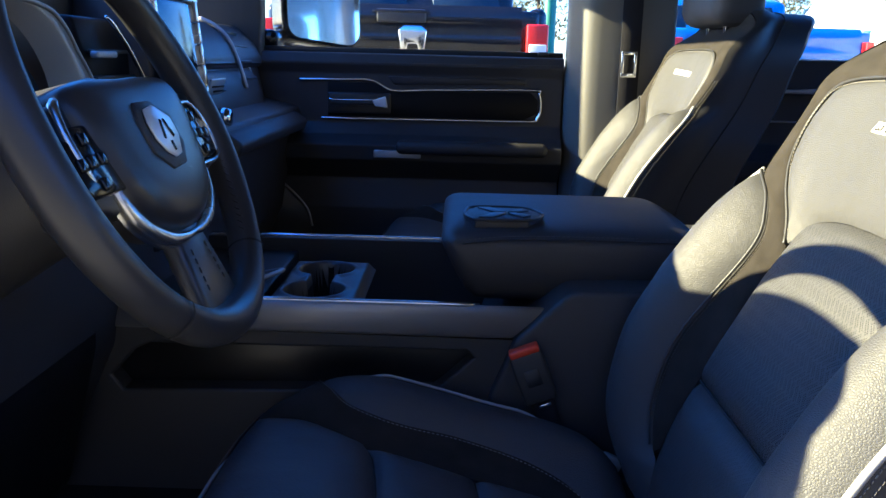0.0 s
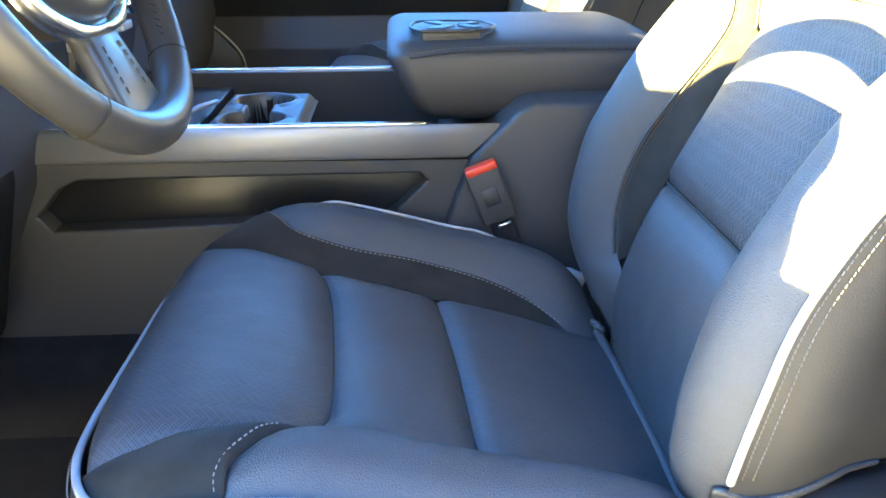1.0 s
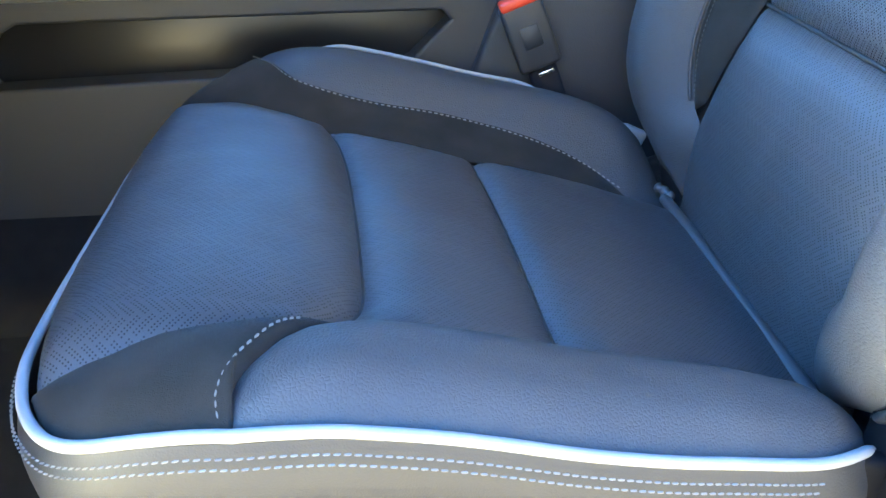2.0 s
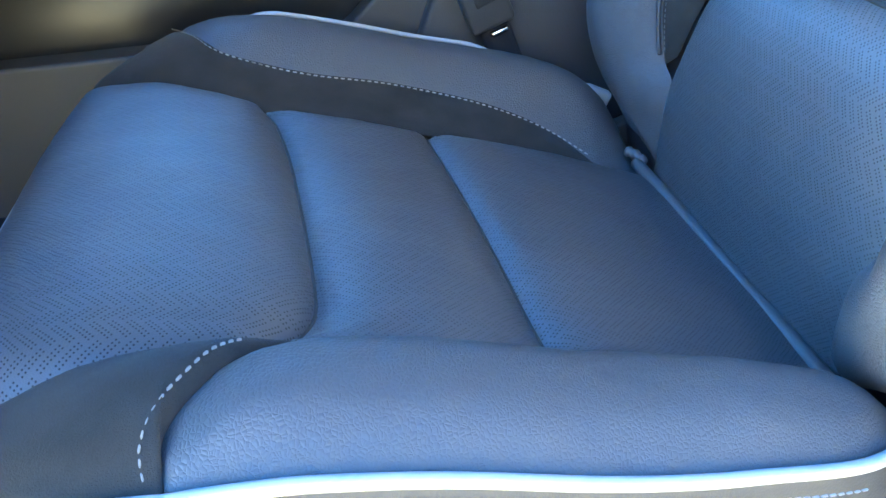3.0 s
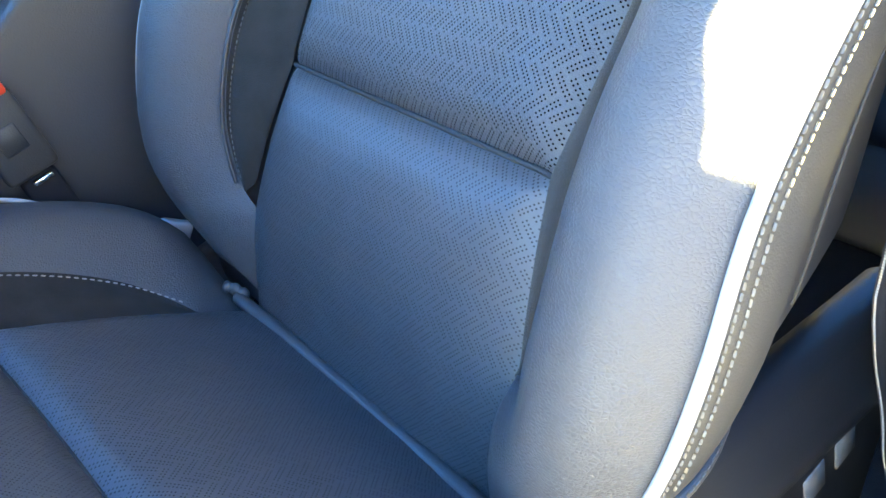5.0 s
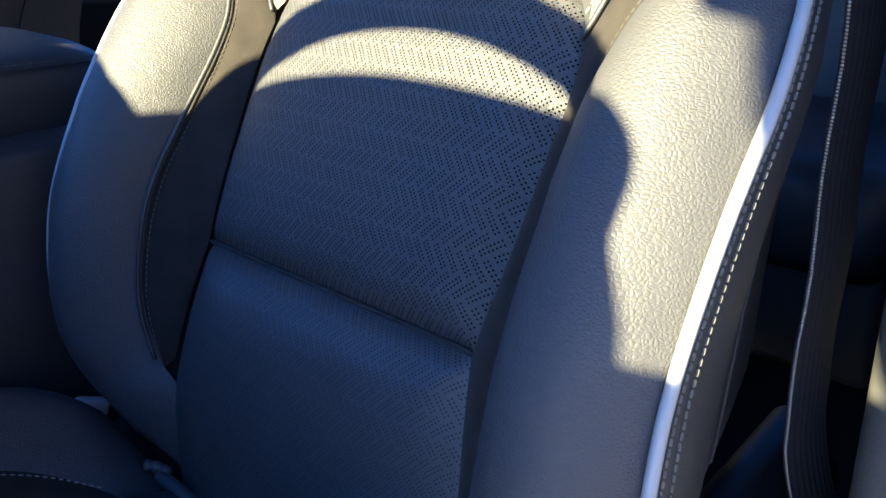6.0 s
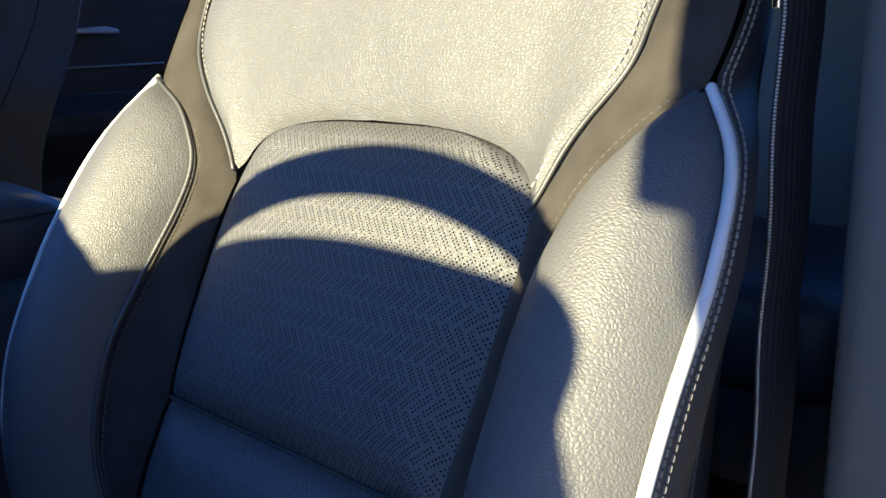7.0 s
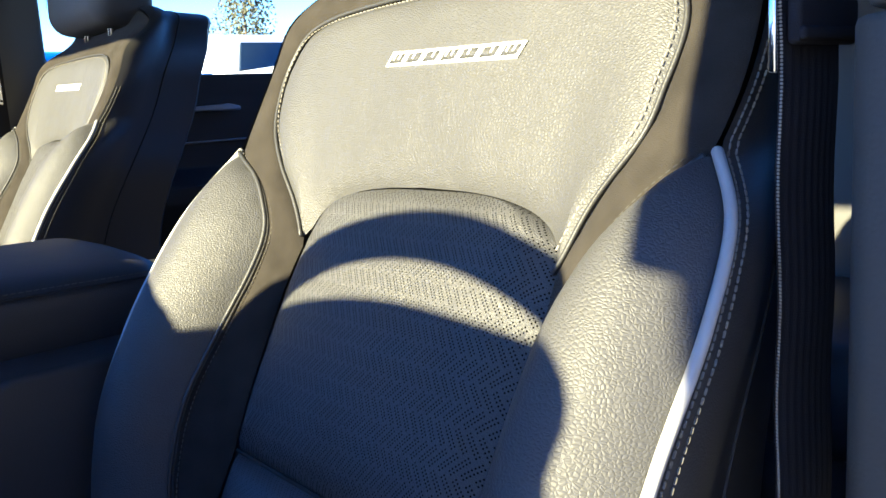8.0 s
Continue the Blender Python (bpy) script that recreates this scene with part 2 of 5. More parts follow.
def grid_mesh(P, uv=None, closed_u=False, closed_v=False, flip=False):
    """A mesh from an array of points of shape (n, m, 3)."""
    n, m = P.shape[:2]
    faces = []
    for i in range(n if closed_u else n - 1):
        for j in range(m if closed_v else m - 1):
            a, b, c, d = i * m + j, i * m + (j + 1) % m, ((i + 1) % n) * m + (j + 1) % m, ((i + 1) % n) * m + j
            faces.append((a, d, c, b) if flip else (a, b, c, d))
    me = bpy.data.meshes.new("grid")
    me.from_pydata(P.reshape(-1, 3).tolist(), [], faces)
    if uv is not None:
        layer = me.uv_layers.new(name="UVMap")
        flat = uv.reshape(-1, 2)
        idx = np.empty(len(me.loops), dtype=np.int32)
        me.loops.foreach_get("vertex_index", idx)
        layer.data.foreach_set("uv", flat[idx].astype(np.float32).ravel())
    me.update()
    return me


def hermite(xs, ys):
    xs, ys = np.array(xs, float), np.array(ys, float)
    slope = np.gradient(ys, xs)

    def f(v):
        v = np.clip(np.asarray(v, float), xs[0], xs[-1])
        i = np.clip(np.searchsorted(xs, v) - 1, 0, len(xs) - 2)
        h = xs[i + 1] - xs[i]
        t = (v - xs[i]) / h
        return ((2 * t**3 - 3 * t**2 + 1) * ys[i] + (t**3 - 2 * t**2 + t) * h * slope[i]
                + (3 * t**2 - 2 * t**3) * ys[i + 1] + (t**3 - t**2) * h * slope[i + 1])
    return f


def step(a, b, v):
    t = np.clip((np.asarray(v, float) - a) / (b - a), 0, 1)
    return t * t * (3 - 2 * t)


def spline(points, n):
    """A smooth curve through the points, n samples at even steps."""
    p = np.array(points, float)
    q = np.vstack([2 * p[0] - p[1], p, 2 * p[-1] - p[-2]])
    out = []
    for i in range(1, len(q) - 2):
        a, b, c, d = q[i - 1], q[i], q[i + 1], q[i + 2]
        for t in np.linspace(0, 1, 24, endpoint=False):
            out.append(0.5 * (2 * b + (c - a) * t + (2 * a - 5 * b + 4 * c - d) * t * t + (3 * b - a - 3 * c + d) * t**3))
    out = np.array(out + [p[-1]])
    s = np.concatenate([[0], np.cumsum(np.linalg.norm(np.diff(out, axis=0), axis=1))])
    at = np.linspace(0, s[-1], n)
    return np.stack([np.interp(at, s, out[:, k]) for k in range(out.shape[1])], 1)


def resample(c, n):
    s = np.concatenate([[0], np.cumsum(np.linalg.norm(np.diff(c, axis=0), axis=1))])
    at = np.linspace(0, s[-1], n)
    return np.stack([np.interp(at, s, c[:, k]) for k in range(c.shape[1])], 1)


def frames_along(c, closed=False):
    """Tangent, side and up along a line of points, without twist."""
    t = (np.roll(c, -1, 0) - np.roll(c, 1, 0)) if closed else np.gradient(c, axis=0)
    t /= np.linalg.norm(t, axis=1)[:, None] + 1e-12
    ref = np.array([0, 0, 1.0]) if abs(t[0][2]) < 0.9 else np.array([0, 1.0, 0])
    side = np.cross(t[0], ref)
    side /= np.linalg.norm(side)
    sides = []
    for v in t:
        side = side - v * (side @ v)
        side /= np.linalg.norm(side)
        sides.append(side)
    sides = np.array(sides)
    return t, sides, np.cross(sides, t)


def tube(c, r, m=10, closed=False, flat=1.0, caps=True):
    """A round or flattened tube along points; r may vary along it."""
    c = np.asarray(c, float)
    r = np.broadcast_to(np.asarray(r, float), (len(c),)).copy()
    if caps and not closed:
        t0, t1 = c[1] - c[0], c[-1] - c[-2]
        t0, t1 = t0 / np.linalg.norm(t0), t1 / np.linalg.norm(t1)
        c = np.vstack([c[0] - t0 * r[0] * 0.6, c[0] - t0 * r[0] * 0.4, c, c[-1] + t1 * r[-1] * 0.4, c[-1] + t1 * r[-1] * 0.6])
        r = np.concatenate([[1e-5, r[0] * 0.75], r, [r[-1] * 0.75, 1e-5]])
    _, s, u = frames_along(c, closed)
    a = np.linspace(0, 2 * math.pi, m, endpoint=False)
    P = c[:, None] + r[:, None, None] * (np.cos(a)[None, :, None] * s[:, None] + flat * np.sin(a)[None, :, None] * u[:, None])
    return grid_mesh(P, closed_u=closed, closed_v=True, flip=True)


def rounded(centre, size, bevel=0.01, seg=3, turn=(0, 0, 0)):
    bm = bmesh.new()
    bmesh.ops.create_cube(bm, size=1.0)
    bmesh.ops.scale(bm, vec=size, verts=bm.verts)
    if bevel:
        bmesh.ops.bevel(bm, geom=bm.edges[:], offset=min(bevel, min(size) * 0.48), segments=seg, profile=0.5, affect="EDGES")
    bm.transform(pose(*centre, *turn))
    return bm


def prism(points, axis, a, b, bevel=0.0, seg=2):
    """A flat outline pushed along an axis from a to b. axis x: (y, z) points; y: (x, z); z: (x, y)."""
    def place(p, v):
        return {"x": (v, p[0], p[1]), "y": (p[0], v, p[1]), "z": (p[0], p[1], v)}[axis]
    bm = bmesh.new()
    lo = [bm.verts.new(place(p, a)) for p in points]
    hi = [bm.verts.new(place(p, b)) for p in points]
    n = len(points)
    bm.faces.new(lo[::-1])
    bm.faces.new(hi)
    for i in range(n):
        bm.faces.new((lo[i], lo[(i + 1) % n], hi[(i + 1) % n], hi[i]))
    bmesh.ops.recalc_face_normals(bm, faces=bm.faces)
    if bevel:
        bmesh.ops.bevel(bm, geom=bm.edges[:], offset=bevel, segments=seg, profile=0.5, affect="EDGES")
    return bm


def join(*bms):
    out = bmesh.new()
    for b in bms:
        if isinstance(b, bmesh.types.BMesh):
            me = bpy.data.meshes.new("tmp")
            b.to_mesh(me)
            b.free()
        else:
            me = b
        out.from_mesh(me)
        bpy.data.meshes.remove(me)
    return out


def lathe(profile, centre, m=40, axis="z"):
    """Turns (radius, height) points round an axis."""
    pr = np.array(profile, float)
    a = np.linspace(0, 2 * math.pi, m, endpoint=False)
    x, y, h = pr[:, :1] * np.cos(a), pr[:, :1] * np.sin(a), np.repeat(pr[:, 1:2], m, 1)
    P = {"z": np.stack([x, y, h], -1), "x": np.stack([h, x, y], -1), "y": np.stack([y, h, x], -1)}[axis]
    return grid_mesh(P + np.array(centre), closed_v=True)


def dashes(c, normal, long=0.0038, gap=0.0024, wide=0.00065, high=0.0007, slant=0.0):
    """Single stitches along a line on a surface, as small raised lozenges."""
    c = np.asarray(c, float)
    s = np.concatenate([[0], np.cumsum(np.linalg.norm(np.diff(c, axis=0), axis=1))])
    verts, faces = [], []
    at = 0.5 * long
    while at < s[-1] - 0.5 * long:
        p = np.array([np.interp(at, s, c[:, k]) for k in range(3)])
        q = np.array([np.interp(min(at + 0.002, s[-1]), s, c[:, k]) for k in range(3)])
        n = np.array([np.interp(at, s, normal[:, k]) for k in range(3)])
        t = q - p
        t /= np.linalg.norm(t) + 1e-9
        side = np.cross(n, t)
        t = t + side * slant
        b = len(verts)
        h = long / 2
        for f, w in ((-1, 0.35), (-0.55, 1), (0.55, 1), (1, 0.35)):
            verts += [p + t * h * f - side * wide * w - n * 0.0008, p + t * h * f - side * wide * w * 0.5 + n * high * w,
                      p + t * h * f + side * wide * w * 0.5 + n * high * w, p + t * h * f + side * wide * w - n * 0.0008]
        for k in range(3):
            for j in range(3):
                faces.append((b + 4 * k + j, b + 4 * k + j + 1, b + 4 * k + j + 5, b + 4 * k + j + 4))
        faces += [(b, b + 1, b + 2, b + 3), (b + 12, b + 15, b + 14, b + 13)]
        at += long + gap
    me = bpy.data.meshes.new("stitches")
    me.from_pydata([v.tolist() for v in verts], [], faces)
    return me


# ---------------------------------------------------------------- the front seats
SEAT_Y = 0.967
cushion_mid = hermite([-.275, -.25, -.225, -.18, -.066, .06, .2, .257, .32], [.480, .522, .545, .556, .541, .510, .463, .440, .420])
back_mid = hermite([.38, .448, .553, .653, .74, .82, .946, 1.05, 1.15], [.264, .266, .273, .304, .350, .395, .440, .470, .50])
wing = hermite([.42, .50, .55, .63, .70, .763, .82, .877, .95, 1.1], [.0, .02, .035, .05, .06, .06, .05, .024, .004, .0])


def cushion_at(x, d):
    far = np.asarray(d) > 0
    d = np.abs(d)
    b = np.where(far, .042 * step(.15, .235, d), .038 * step(.160, .232, d) - .014 * step(.245, .30, d))
    rim = step(.18, .285, d)
    ramp = np.where(far, step(-.23, -.06, x), step(-.26, -.12, x) * rim + step(-.19, -.07, x) * (1 - rim))
    corner = np.where(far, .0, .023) * step(.17, .28, d) * (1 - step(-.20, -.05, x))
    return np.stack([x, d * 0, cushion_mid(x) - corner + b * ramp * (1 + .3 * step(.05, .2, x) - .6 * step(.2, .28, x))], -1)


def cushion_point(q):
    """(x, across) to a place on the cushion."""
    p = cushion_at(q[..., 0], q[..., 1])
    p[..., 1] = q[..., 1] + SEAT_Y
    return p


def back_point(q):
    """(across, height) to a place on the backrest."""
    d, z = q[..., 0], q[..., 1]
    x = back_mid(z) - wing(z) * step(.13, .25, np.abs(d)) + .05 * step(.97, 1.05, z) ** 2
    return np.stack([x, d + SEAT_Y, z], -1)


def normals(surface, q, out):
    e = 1e-3
    du = surface(q + np.array([e, 0])) - surface(q - np.array([e, 0]))
    dv = surface(q + np.array([0, e])) - surface(q - np.array([0, e]))
    n = np.cross(du, dv)
    n /= np.linalg.norm(n, axis=-1, keepdims=True)
    return n * np.where((n @ np.array(out)) < 0, -1, 1)[..., None]


def panel(surface, out, c0, c1, n, m, puff=.006, width=.012, ends=(True, True), sink=.003, crest=0.0, flat_end=False):
    """A padded panel sewn between two edge lines of a surface, with its edges drawn in."""
    c0, c1 = resample(np.array(c0, float), n), resample(np.array(c1, float), n)
    s = 0.5 - 0.5 * np.cos(np.linspace(0, math.pi, m))
    q = c0[:, None] * (1 - s)[None, :, None] + c1[:, None] * s[None, :, None]
    p, nn = surface(q), normals(surface, q, out)
    across = np.linalg.norm(c1 - c0, axis=1)[:, None]
    dist = s[None] * across if flat_end else np.minimum(s[None] * across, (1 - s)[None] * across)
    mid = p[:, m // 2]
    run = np.concatenate([[0], np.cumsum(np.linalg.norm(np.diff(mid, axis=0), axis=1))])
    if ends[0]:
        dist = np.minimum(dist, run[:, None])
    if ends[1]:
        dist = np.minimum(dist, (run[-1] - run)[:, None])
    h = (puff + sink) * (1 - np.exp(-dist / width)) - sink
    if crest:                                # the padding rises evenly towards a crest near the second edge
        slope = np.minimum(1, s / crest)[None]
        h = (puff + sink) * (1 - np.exp(-dist / width)) * slope ** 0.15 - sink
    wob = np.array([[noise.noise(Vector(a) * 14) + .45 * noise.noise(Vector(a) * 38) for a in row] for row in p])
    # fine gathers where the leather is drawn into the seam
    pull = np.array([[noise.noise(Vector(a) * 95) for a in row] for row in p]) * np.exp(-dist / .016) * np.minimum(1, dist / .004)
    p = p + nn * (h + 0.0013 * wob * np.minimum(1, dist / .02) + 0.0011 * pull)[..., None]
    me = grid_mesh(p, uv=q)
    me.update()
    mid_face = me.polygons[len(me.polygons) // 2]
    if Vector(mid_face.normal) @ Vector(out) < 0:
        me.flip_normals()
    return me


def on(surface, out, c, lift=0.0):
    c = np.array(c, float)
    nn = normals(surface, c, out)
    return surface(c) + nn * lift, nn


def flipd(c):
    return [(-a, b) for a, b in c]


UP, FORE = (-.25, 0, 1), (-1, 0, .35)


def build_seat():
    seat = thing("driver_seat", (0.05, SEAT_Y, 0.25), "black leather front seat with suede panels, light piping and pale stitching", "car seat", "front seats")
    part("cushion_core", rounded((0.0, SEAT_Y, 0.365), (.40, .46, .10), .03), M_plastic, seat)
    # cushion lines: (x, across)
    seam = spline([(-.229, .211), (-.20, .200), (-.148, .170), (-.073, .148), (0, .142), (.054, .140), (.152, .145), (.262, .155)], 80)
    front = spline([(-.249, 0), (-.249, .10), (-.233, .195), (-.208, .245), (-.178, .270), (-.143, .282), (-.105, .286)], 60)
    side = spline([(-.105, .286), (-.05, .284), (.0, .282), (.065, .281), (.13, .277), (.20, .266), (.245, .235)], 60)
    sew_near = spline([(-.105, .286), (-.108, .268), (-.101, .250), (-.088, .230), (-.070, .204), (-.048, .176), (-.02, .167), (.03, .164), (.09, .164), (.139, .166), (.176, .167), (.200, .165), (.214, .160)], 70)
    sew_far = spline([(-.152, .280), (-.140, .256), (-.124, .226), (-.107, .207), (-.072, .196), (-.03, .192), (.03, .194), (.09, .192), (.139, .186), (.176, .177), (.203, .163), (.216, .150)], 70)
    seam1 = spline([(-.083, .151), (-.070, .137), (-.059, .073), (-.052, -.012), (-.048, -.080), (-.047, -.128), (-.053, -.150), (-.068, -.170), (-.088, -.184)], 50)
    seam2 = spline([(.055, .141), (.063, .07), (.069, 0), (.073, -.07), (.076, -.13), (.082, -.190)], 50)
    rear = spline([(.244, .153), (.247, .05), (.248, -.05), (.247, -.194)], 50)

    cut = int(np.searchsorted(front[:, 1], .211))
    front_line = np.vstack([front[:cut + 1][::-1], front[1:cut + 1] * np.array([1, -1])])
    for nm, a, b, puff, wd, skin in (("thigh_panel", front_line, seam1, .013, .016, M_perf_fine), ("middle_panel", seam1, seam2, .010, .015, M_perf_fine), ("rear_panel", seam2, rear, .012, .013, M_perf_fine)):
        part(nm, panel(cushion_point, UP, a, b, 70, 56, puff, wd, sink=.007, flat_end=nm == "rear_panel"), skin, seat, "black leather insert panel")
    for sign in (1, -1):
        f = (lambda c: np.stack([c[:, 0], sign * c[:, 1]], 1))
        sew = sew_far if sign > 0 else sew_near
        ahead = front[front[:, 0] < sew[0, 0] - .002] if sign > 0 else front[:-1]
        outer = np.vstack([sew[::-1], ahead[cut:][::-1]])
        edge = np.vstack([front[front[:, 0] > sew[0, 0] + .002], side]) if sign > 0 else side
        inset = seam if sign > 0 else seam + np.stack([0 * seam[:, 0], .014 * step(-.22, -.12, seam[:, 0]) + .009 * step(-.09, -.02, seam[:, 0])], 1)
        inner = inset[inset[:, 0] < .216][::-1]
        part("suede_panel", panel(cushion_point, UP, f(inner), f(outer), 90, 16, .005, .012), M_suede, seat, "dark grey suede side panel")
        inner_b = np.vstack([sew, inset[inset[:, 0] > .216]])
        part("bolster", panel(cushion_point, UP, f(inner_b), f(edge), 80, 22, .006 if sign > 0 else .010, .022), M_leather, seat, "pebbled black leather side bolster")
        go = np.gradient(sew, axis=0)
        go /= np.linalg.norm(go, axis=1)[:, None]
        c, nn = on(cushion_point, UP, f(sew + np.stack([go[:, 1], -go[:, 0]], 1) * .0055), .0044)
        last = -2 if sign > 0 else int(np.searchsorted(-sew[:, 1], -.206))
        part("stitching", dashes(c[1:last], nn[1:last], .0034, .0024, .00042, .0005), M_thread, seat, "pale contrast stitching")
    # black tube sunk in each groove stands in for the crease's shade
    for line in (seam1, seam2):
        c, nn = on(cushion_point, UP, line, -.0066)
        part("seam", tube(c, .0014, 6), M_rubber, seat)
    # piping all the way round, and the skirt below it
    rim = np.vstack([side[::-1], front[::-1][1:], np.stack([front[1:, 0], -front[1:, 1]], 1), np.stack([side[1:, 0], -side[1:, 1]], 1)])
    c, nn = on(cushion_point, UP, rim, .0)
    tang = np.gradient(c, axis=0)
    outw = np.stack([tang[:, 1], -tang[:, 0], tang[:, 2] * 0], 1)
    outw /= np.linalg.norm(outw, axis=1)[:, None]
    if (outw[len(c) // 2] @ np.array([-1, 0, 0])) < 0:
        outw = -outw
    pipe = c + outw * .003 + np.array([0, 0, -.001])
    tuck = (step(SEAT_Y + .10, SEAT_Y + .20, c[:, 1]) * (1 - step(-.12, -.06, c[:, 0])))[:, None]
    pipe = pipe - tuck * (outw * .006 + np.array([0, 0, .009]))
    away = step(SEAT_Y + .20, SEAT_Y + .26, c[:, 1]) * (.030 * step(.11, .22, c[:, 0]))
    pipe = pipe - away[:, None] * np.array([0, 0, 1.0])
    part("cushion_piping", tube(pipe[16:], (.0034 - .0013 * step(SEAT_Y - .1, SEAT_Y + .1, pipe[:, 1]))[16:], 10), M_pipe, seat, "light grey piping")
    s = np.linspace(0, 1, 16)
    drop = .125
    prof_out = .005 + .007 * np.sin(np.minimum(s * 4, 1) * math.pi / 2) - .022 * s**2
    P = c[:, None] + outw[:, None] * prof_out[None, :, None] + np.array([0, 0, -1.0])[None, None] * (s * drop + .004)[None, :, None]
    me = grid_mesh(P)
    if Vector(me.polygons[len(me.polygons) // 2].normal) @ Vector((-1, 0, 0)) < 0:
        me.flip_normals()
    part("skirt", me, M_smooth, seat, "smooth black leather cushion skirt")
    for off, o in ((.0085, .0104), (.0140, .0114)):
        line = c + outw * o + np.array([0, 0, -off])
        part("skirt_stitching", dashes(line[66:-11], outw[66:-11], .0034, .0014, .00034, .0004, .12), M_thread, seat, "pale contrast stitching")
    # rear roll of the insert
    c, nn = on(cushion_point, UP, rear[:48] + np.array([.0005, 0]), .0112)
    part("rear_roll", tube(c, .0056 + .0005 * np.sin(np.linspace(0, 9, len(c))), 12), M_soft, seat, "rolled leather edge")
    knot = np.array([c[0] + np.array([dx, dy, dz]) for dx, dy, dz in ((-.004, .012, .007), (.000, .007, .006), (.003, .002, .004), (.006, -.003, .002))])
    part("gather", tube(spline(knot, 24), .0048 + .0006 * np.cos(np.linspace(0, 15, 24)), 12), M_soft, seat, "gathered leather at the end of the rolled edge")

    # backrest lines: (across, height)
    edge_up = spline([(.131, .652), (.137, .70), (.140, .745), (.141, .790), (.132, .824), (.112, .841), (.080, .850), (.045, .854), (.012, .855)], 60)
    edge_lo = spline([(.131, .652), (.141, .604), (.150, .556), (.158, .51), (.166, .40)], 40)
    yoke = spline([(.138, .812), (.160, .842), (.188, .874), (.208, .902), (.217, .930), (.216, .956), (.200, .980), (.165, .992), (.10, .997), (0, .998)], 70)
    bseam = spline([(.158, .545), (.180, .562), (.188, .60), (.190, .657), (.188, .71), (.187, .76), (.190, .80), (.200, .830), (.218, .856), (.244, .880)], 80)
    bpipe = spline([(.188, .470), (.224, .494), (.249, .518), (.267, .550), (.278, .59), (.282, .64), (.279, .70), (.279, .76), (.279, .81), (.270, .850), (.247, .882)], 80)
    brim = spline([(.247, .882), (.251, .92), (.248, .965), (.236, 1.008), (.203, 1.048), (.13, 1.073), (0, 1.080)], 60)
    edge_up_n, edge_lo_n = edge_up + np.array([.012, 0]), edge_lo + np.array([.012, 0])
    edge_up, edge_lo = edge_up - np.array([.004, 0]), edge_lo - np.array([.004, 0])
    part("back_insert", panel(back_point, FORE, edge_up, flipd(edge_up_n), 64, 60, .013, .017, (True, True), .008), M_perf, seat, "perforated black leather back insert")
    part("lumbar_panel", panel(back_point, FORE, edge_lo, flipd(edge_lo_n), 54, 60, .011, .017, (True, False), .008), M_perf_fine, seat, "perforated black leather lumbar panel")
    # same black tube for the shade in the lumbar crease
    c, nn = on(back_point, FORE, np.linspace((.127, .652), (-.143, .652), 40), -.0055)
    part("seam", tube(c, .0018, 6), M_rubber, seat)
    low = np.vstack([np.array([(.138, .812)]), edge_up[(edge_up[:, 1] > .815)], np.array([(0, .8555)])])
    yoke_n = yoke + np.stack([.013 * (1 - step(.81, .87, yoke[:, 1])) - .009 * step(.88, .92, yoke[:, 1]) * (yoke[:, 0] / .21), 0 * yoke[:, 1]], 1)
    low_n = np.vstack([np.array([(.151, .812)]), edge_up_n[(edge_up_n[:, 1] > .815) & (edge_up_n[:, 0] > .03)], np.array([(0, .8555)])])
    low_all = np.vstack([low, np.array(flipd(low_n[::-1]))[1:]])
    yoke_all = np.vstack([yoke, np.array(flipd(yoke_n[::-1]))[1:]])
    part("shoulder_panel", panel(back_point, FORE, resample(low_all, 90), yoke_all, 90, 30, .008, .016, (False, False)), M_leather, seat, "pebbled black leather shoulder panel")
    def inner_line(lo_edge, up_edge, yoke):
        return resample(np.vstack([np.array([(.157, .546)]), lo_edge[::-1][lo_edge[::-1][:, 1] > .55], up_edge[(up_edge[:, 1] > .655) & (up_edge[:, 1] < .808)], yoke]), 90)
    inner_of = {1: inner_line(edge_lo, edge_up, yoke), -1: inner_line(edge_lo_n, edge_up_n, yoke_n)}
    far_seam = spline([(.158, .545), (.170, .572), (.179, .605), (.183, .65), (.183, .69), (.179, .722), (.175, .752), (.172, .782), (.173, .810), (.182, .832), (.205, .859), (.244, .880)], 80)
    near_seam = bseam - np.stack([.005 * step(.54, .60, bseam[:, 1]) * (1 - step(.80, .87, bseam[:, 1])), 0 * bseam[:, 1]], 1)
    for sgn in (1, -1):
        g = np.array([sgn, 1])
        bseam = far_seam if sgn > 0 else near_seam
        outer_all = resample(np.vstack([bseam, brim[1:]]), 90)
        part("suede_surround", panel(back_point, FORE, inner_of[sgn] * g, outer_all * g, 90, 16, .004, .010, (False, False)), M_suede, seat, "dark grey suede surround")
        part("back_bolster", panel(back_point, FORE, np.vstack([(np.array([(.146, .450), (.140, .475), (.137, .51), (.142, .532)]) + np.array([0 if sgn > 0 else .010, 0])), bseam]) * g, bpipe * g, 90, 26, .022 if sgn > 0 else .035, .030 if sgn > 0 else .024, (True, True), crest=0.0 if sgn > 0 else 0.66), M_leather, seat, "pebbled black leather back bolster")
        c, nn = on(back_point, FORE, (bseam + np.array([-.006, 0]))[3:] * g, .0022)
        part("stitching", dashes(c, nn, .0030, .0016, .00026, .00015), M_dthread if sgn > 0 else M_bthread, seat, "grey stitching")
        c, nn = on(back_point, FORE, bseam[2:] * g, .0025 if sgn > 0 else -.0005)
        part("seam_welt", tube(c, .0020, 8), M_smooth, seat)
        yk = yoke if sgn > 0 else yoke_n
        along = np.gradient(yk, axis=0)
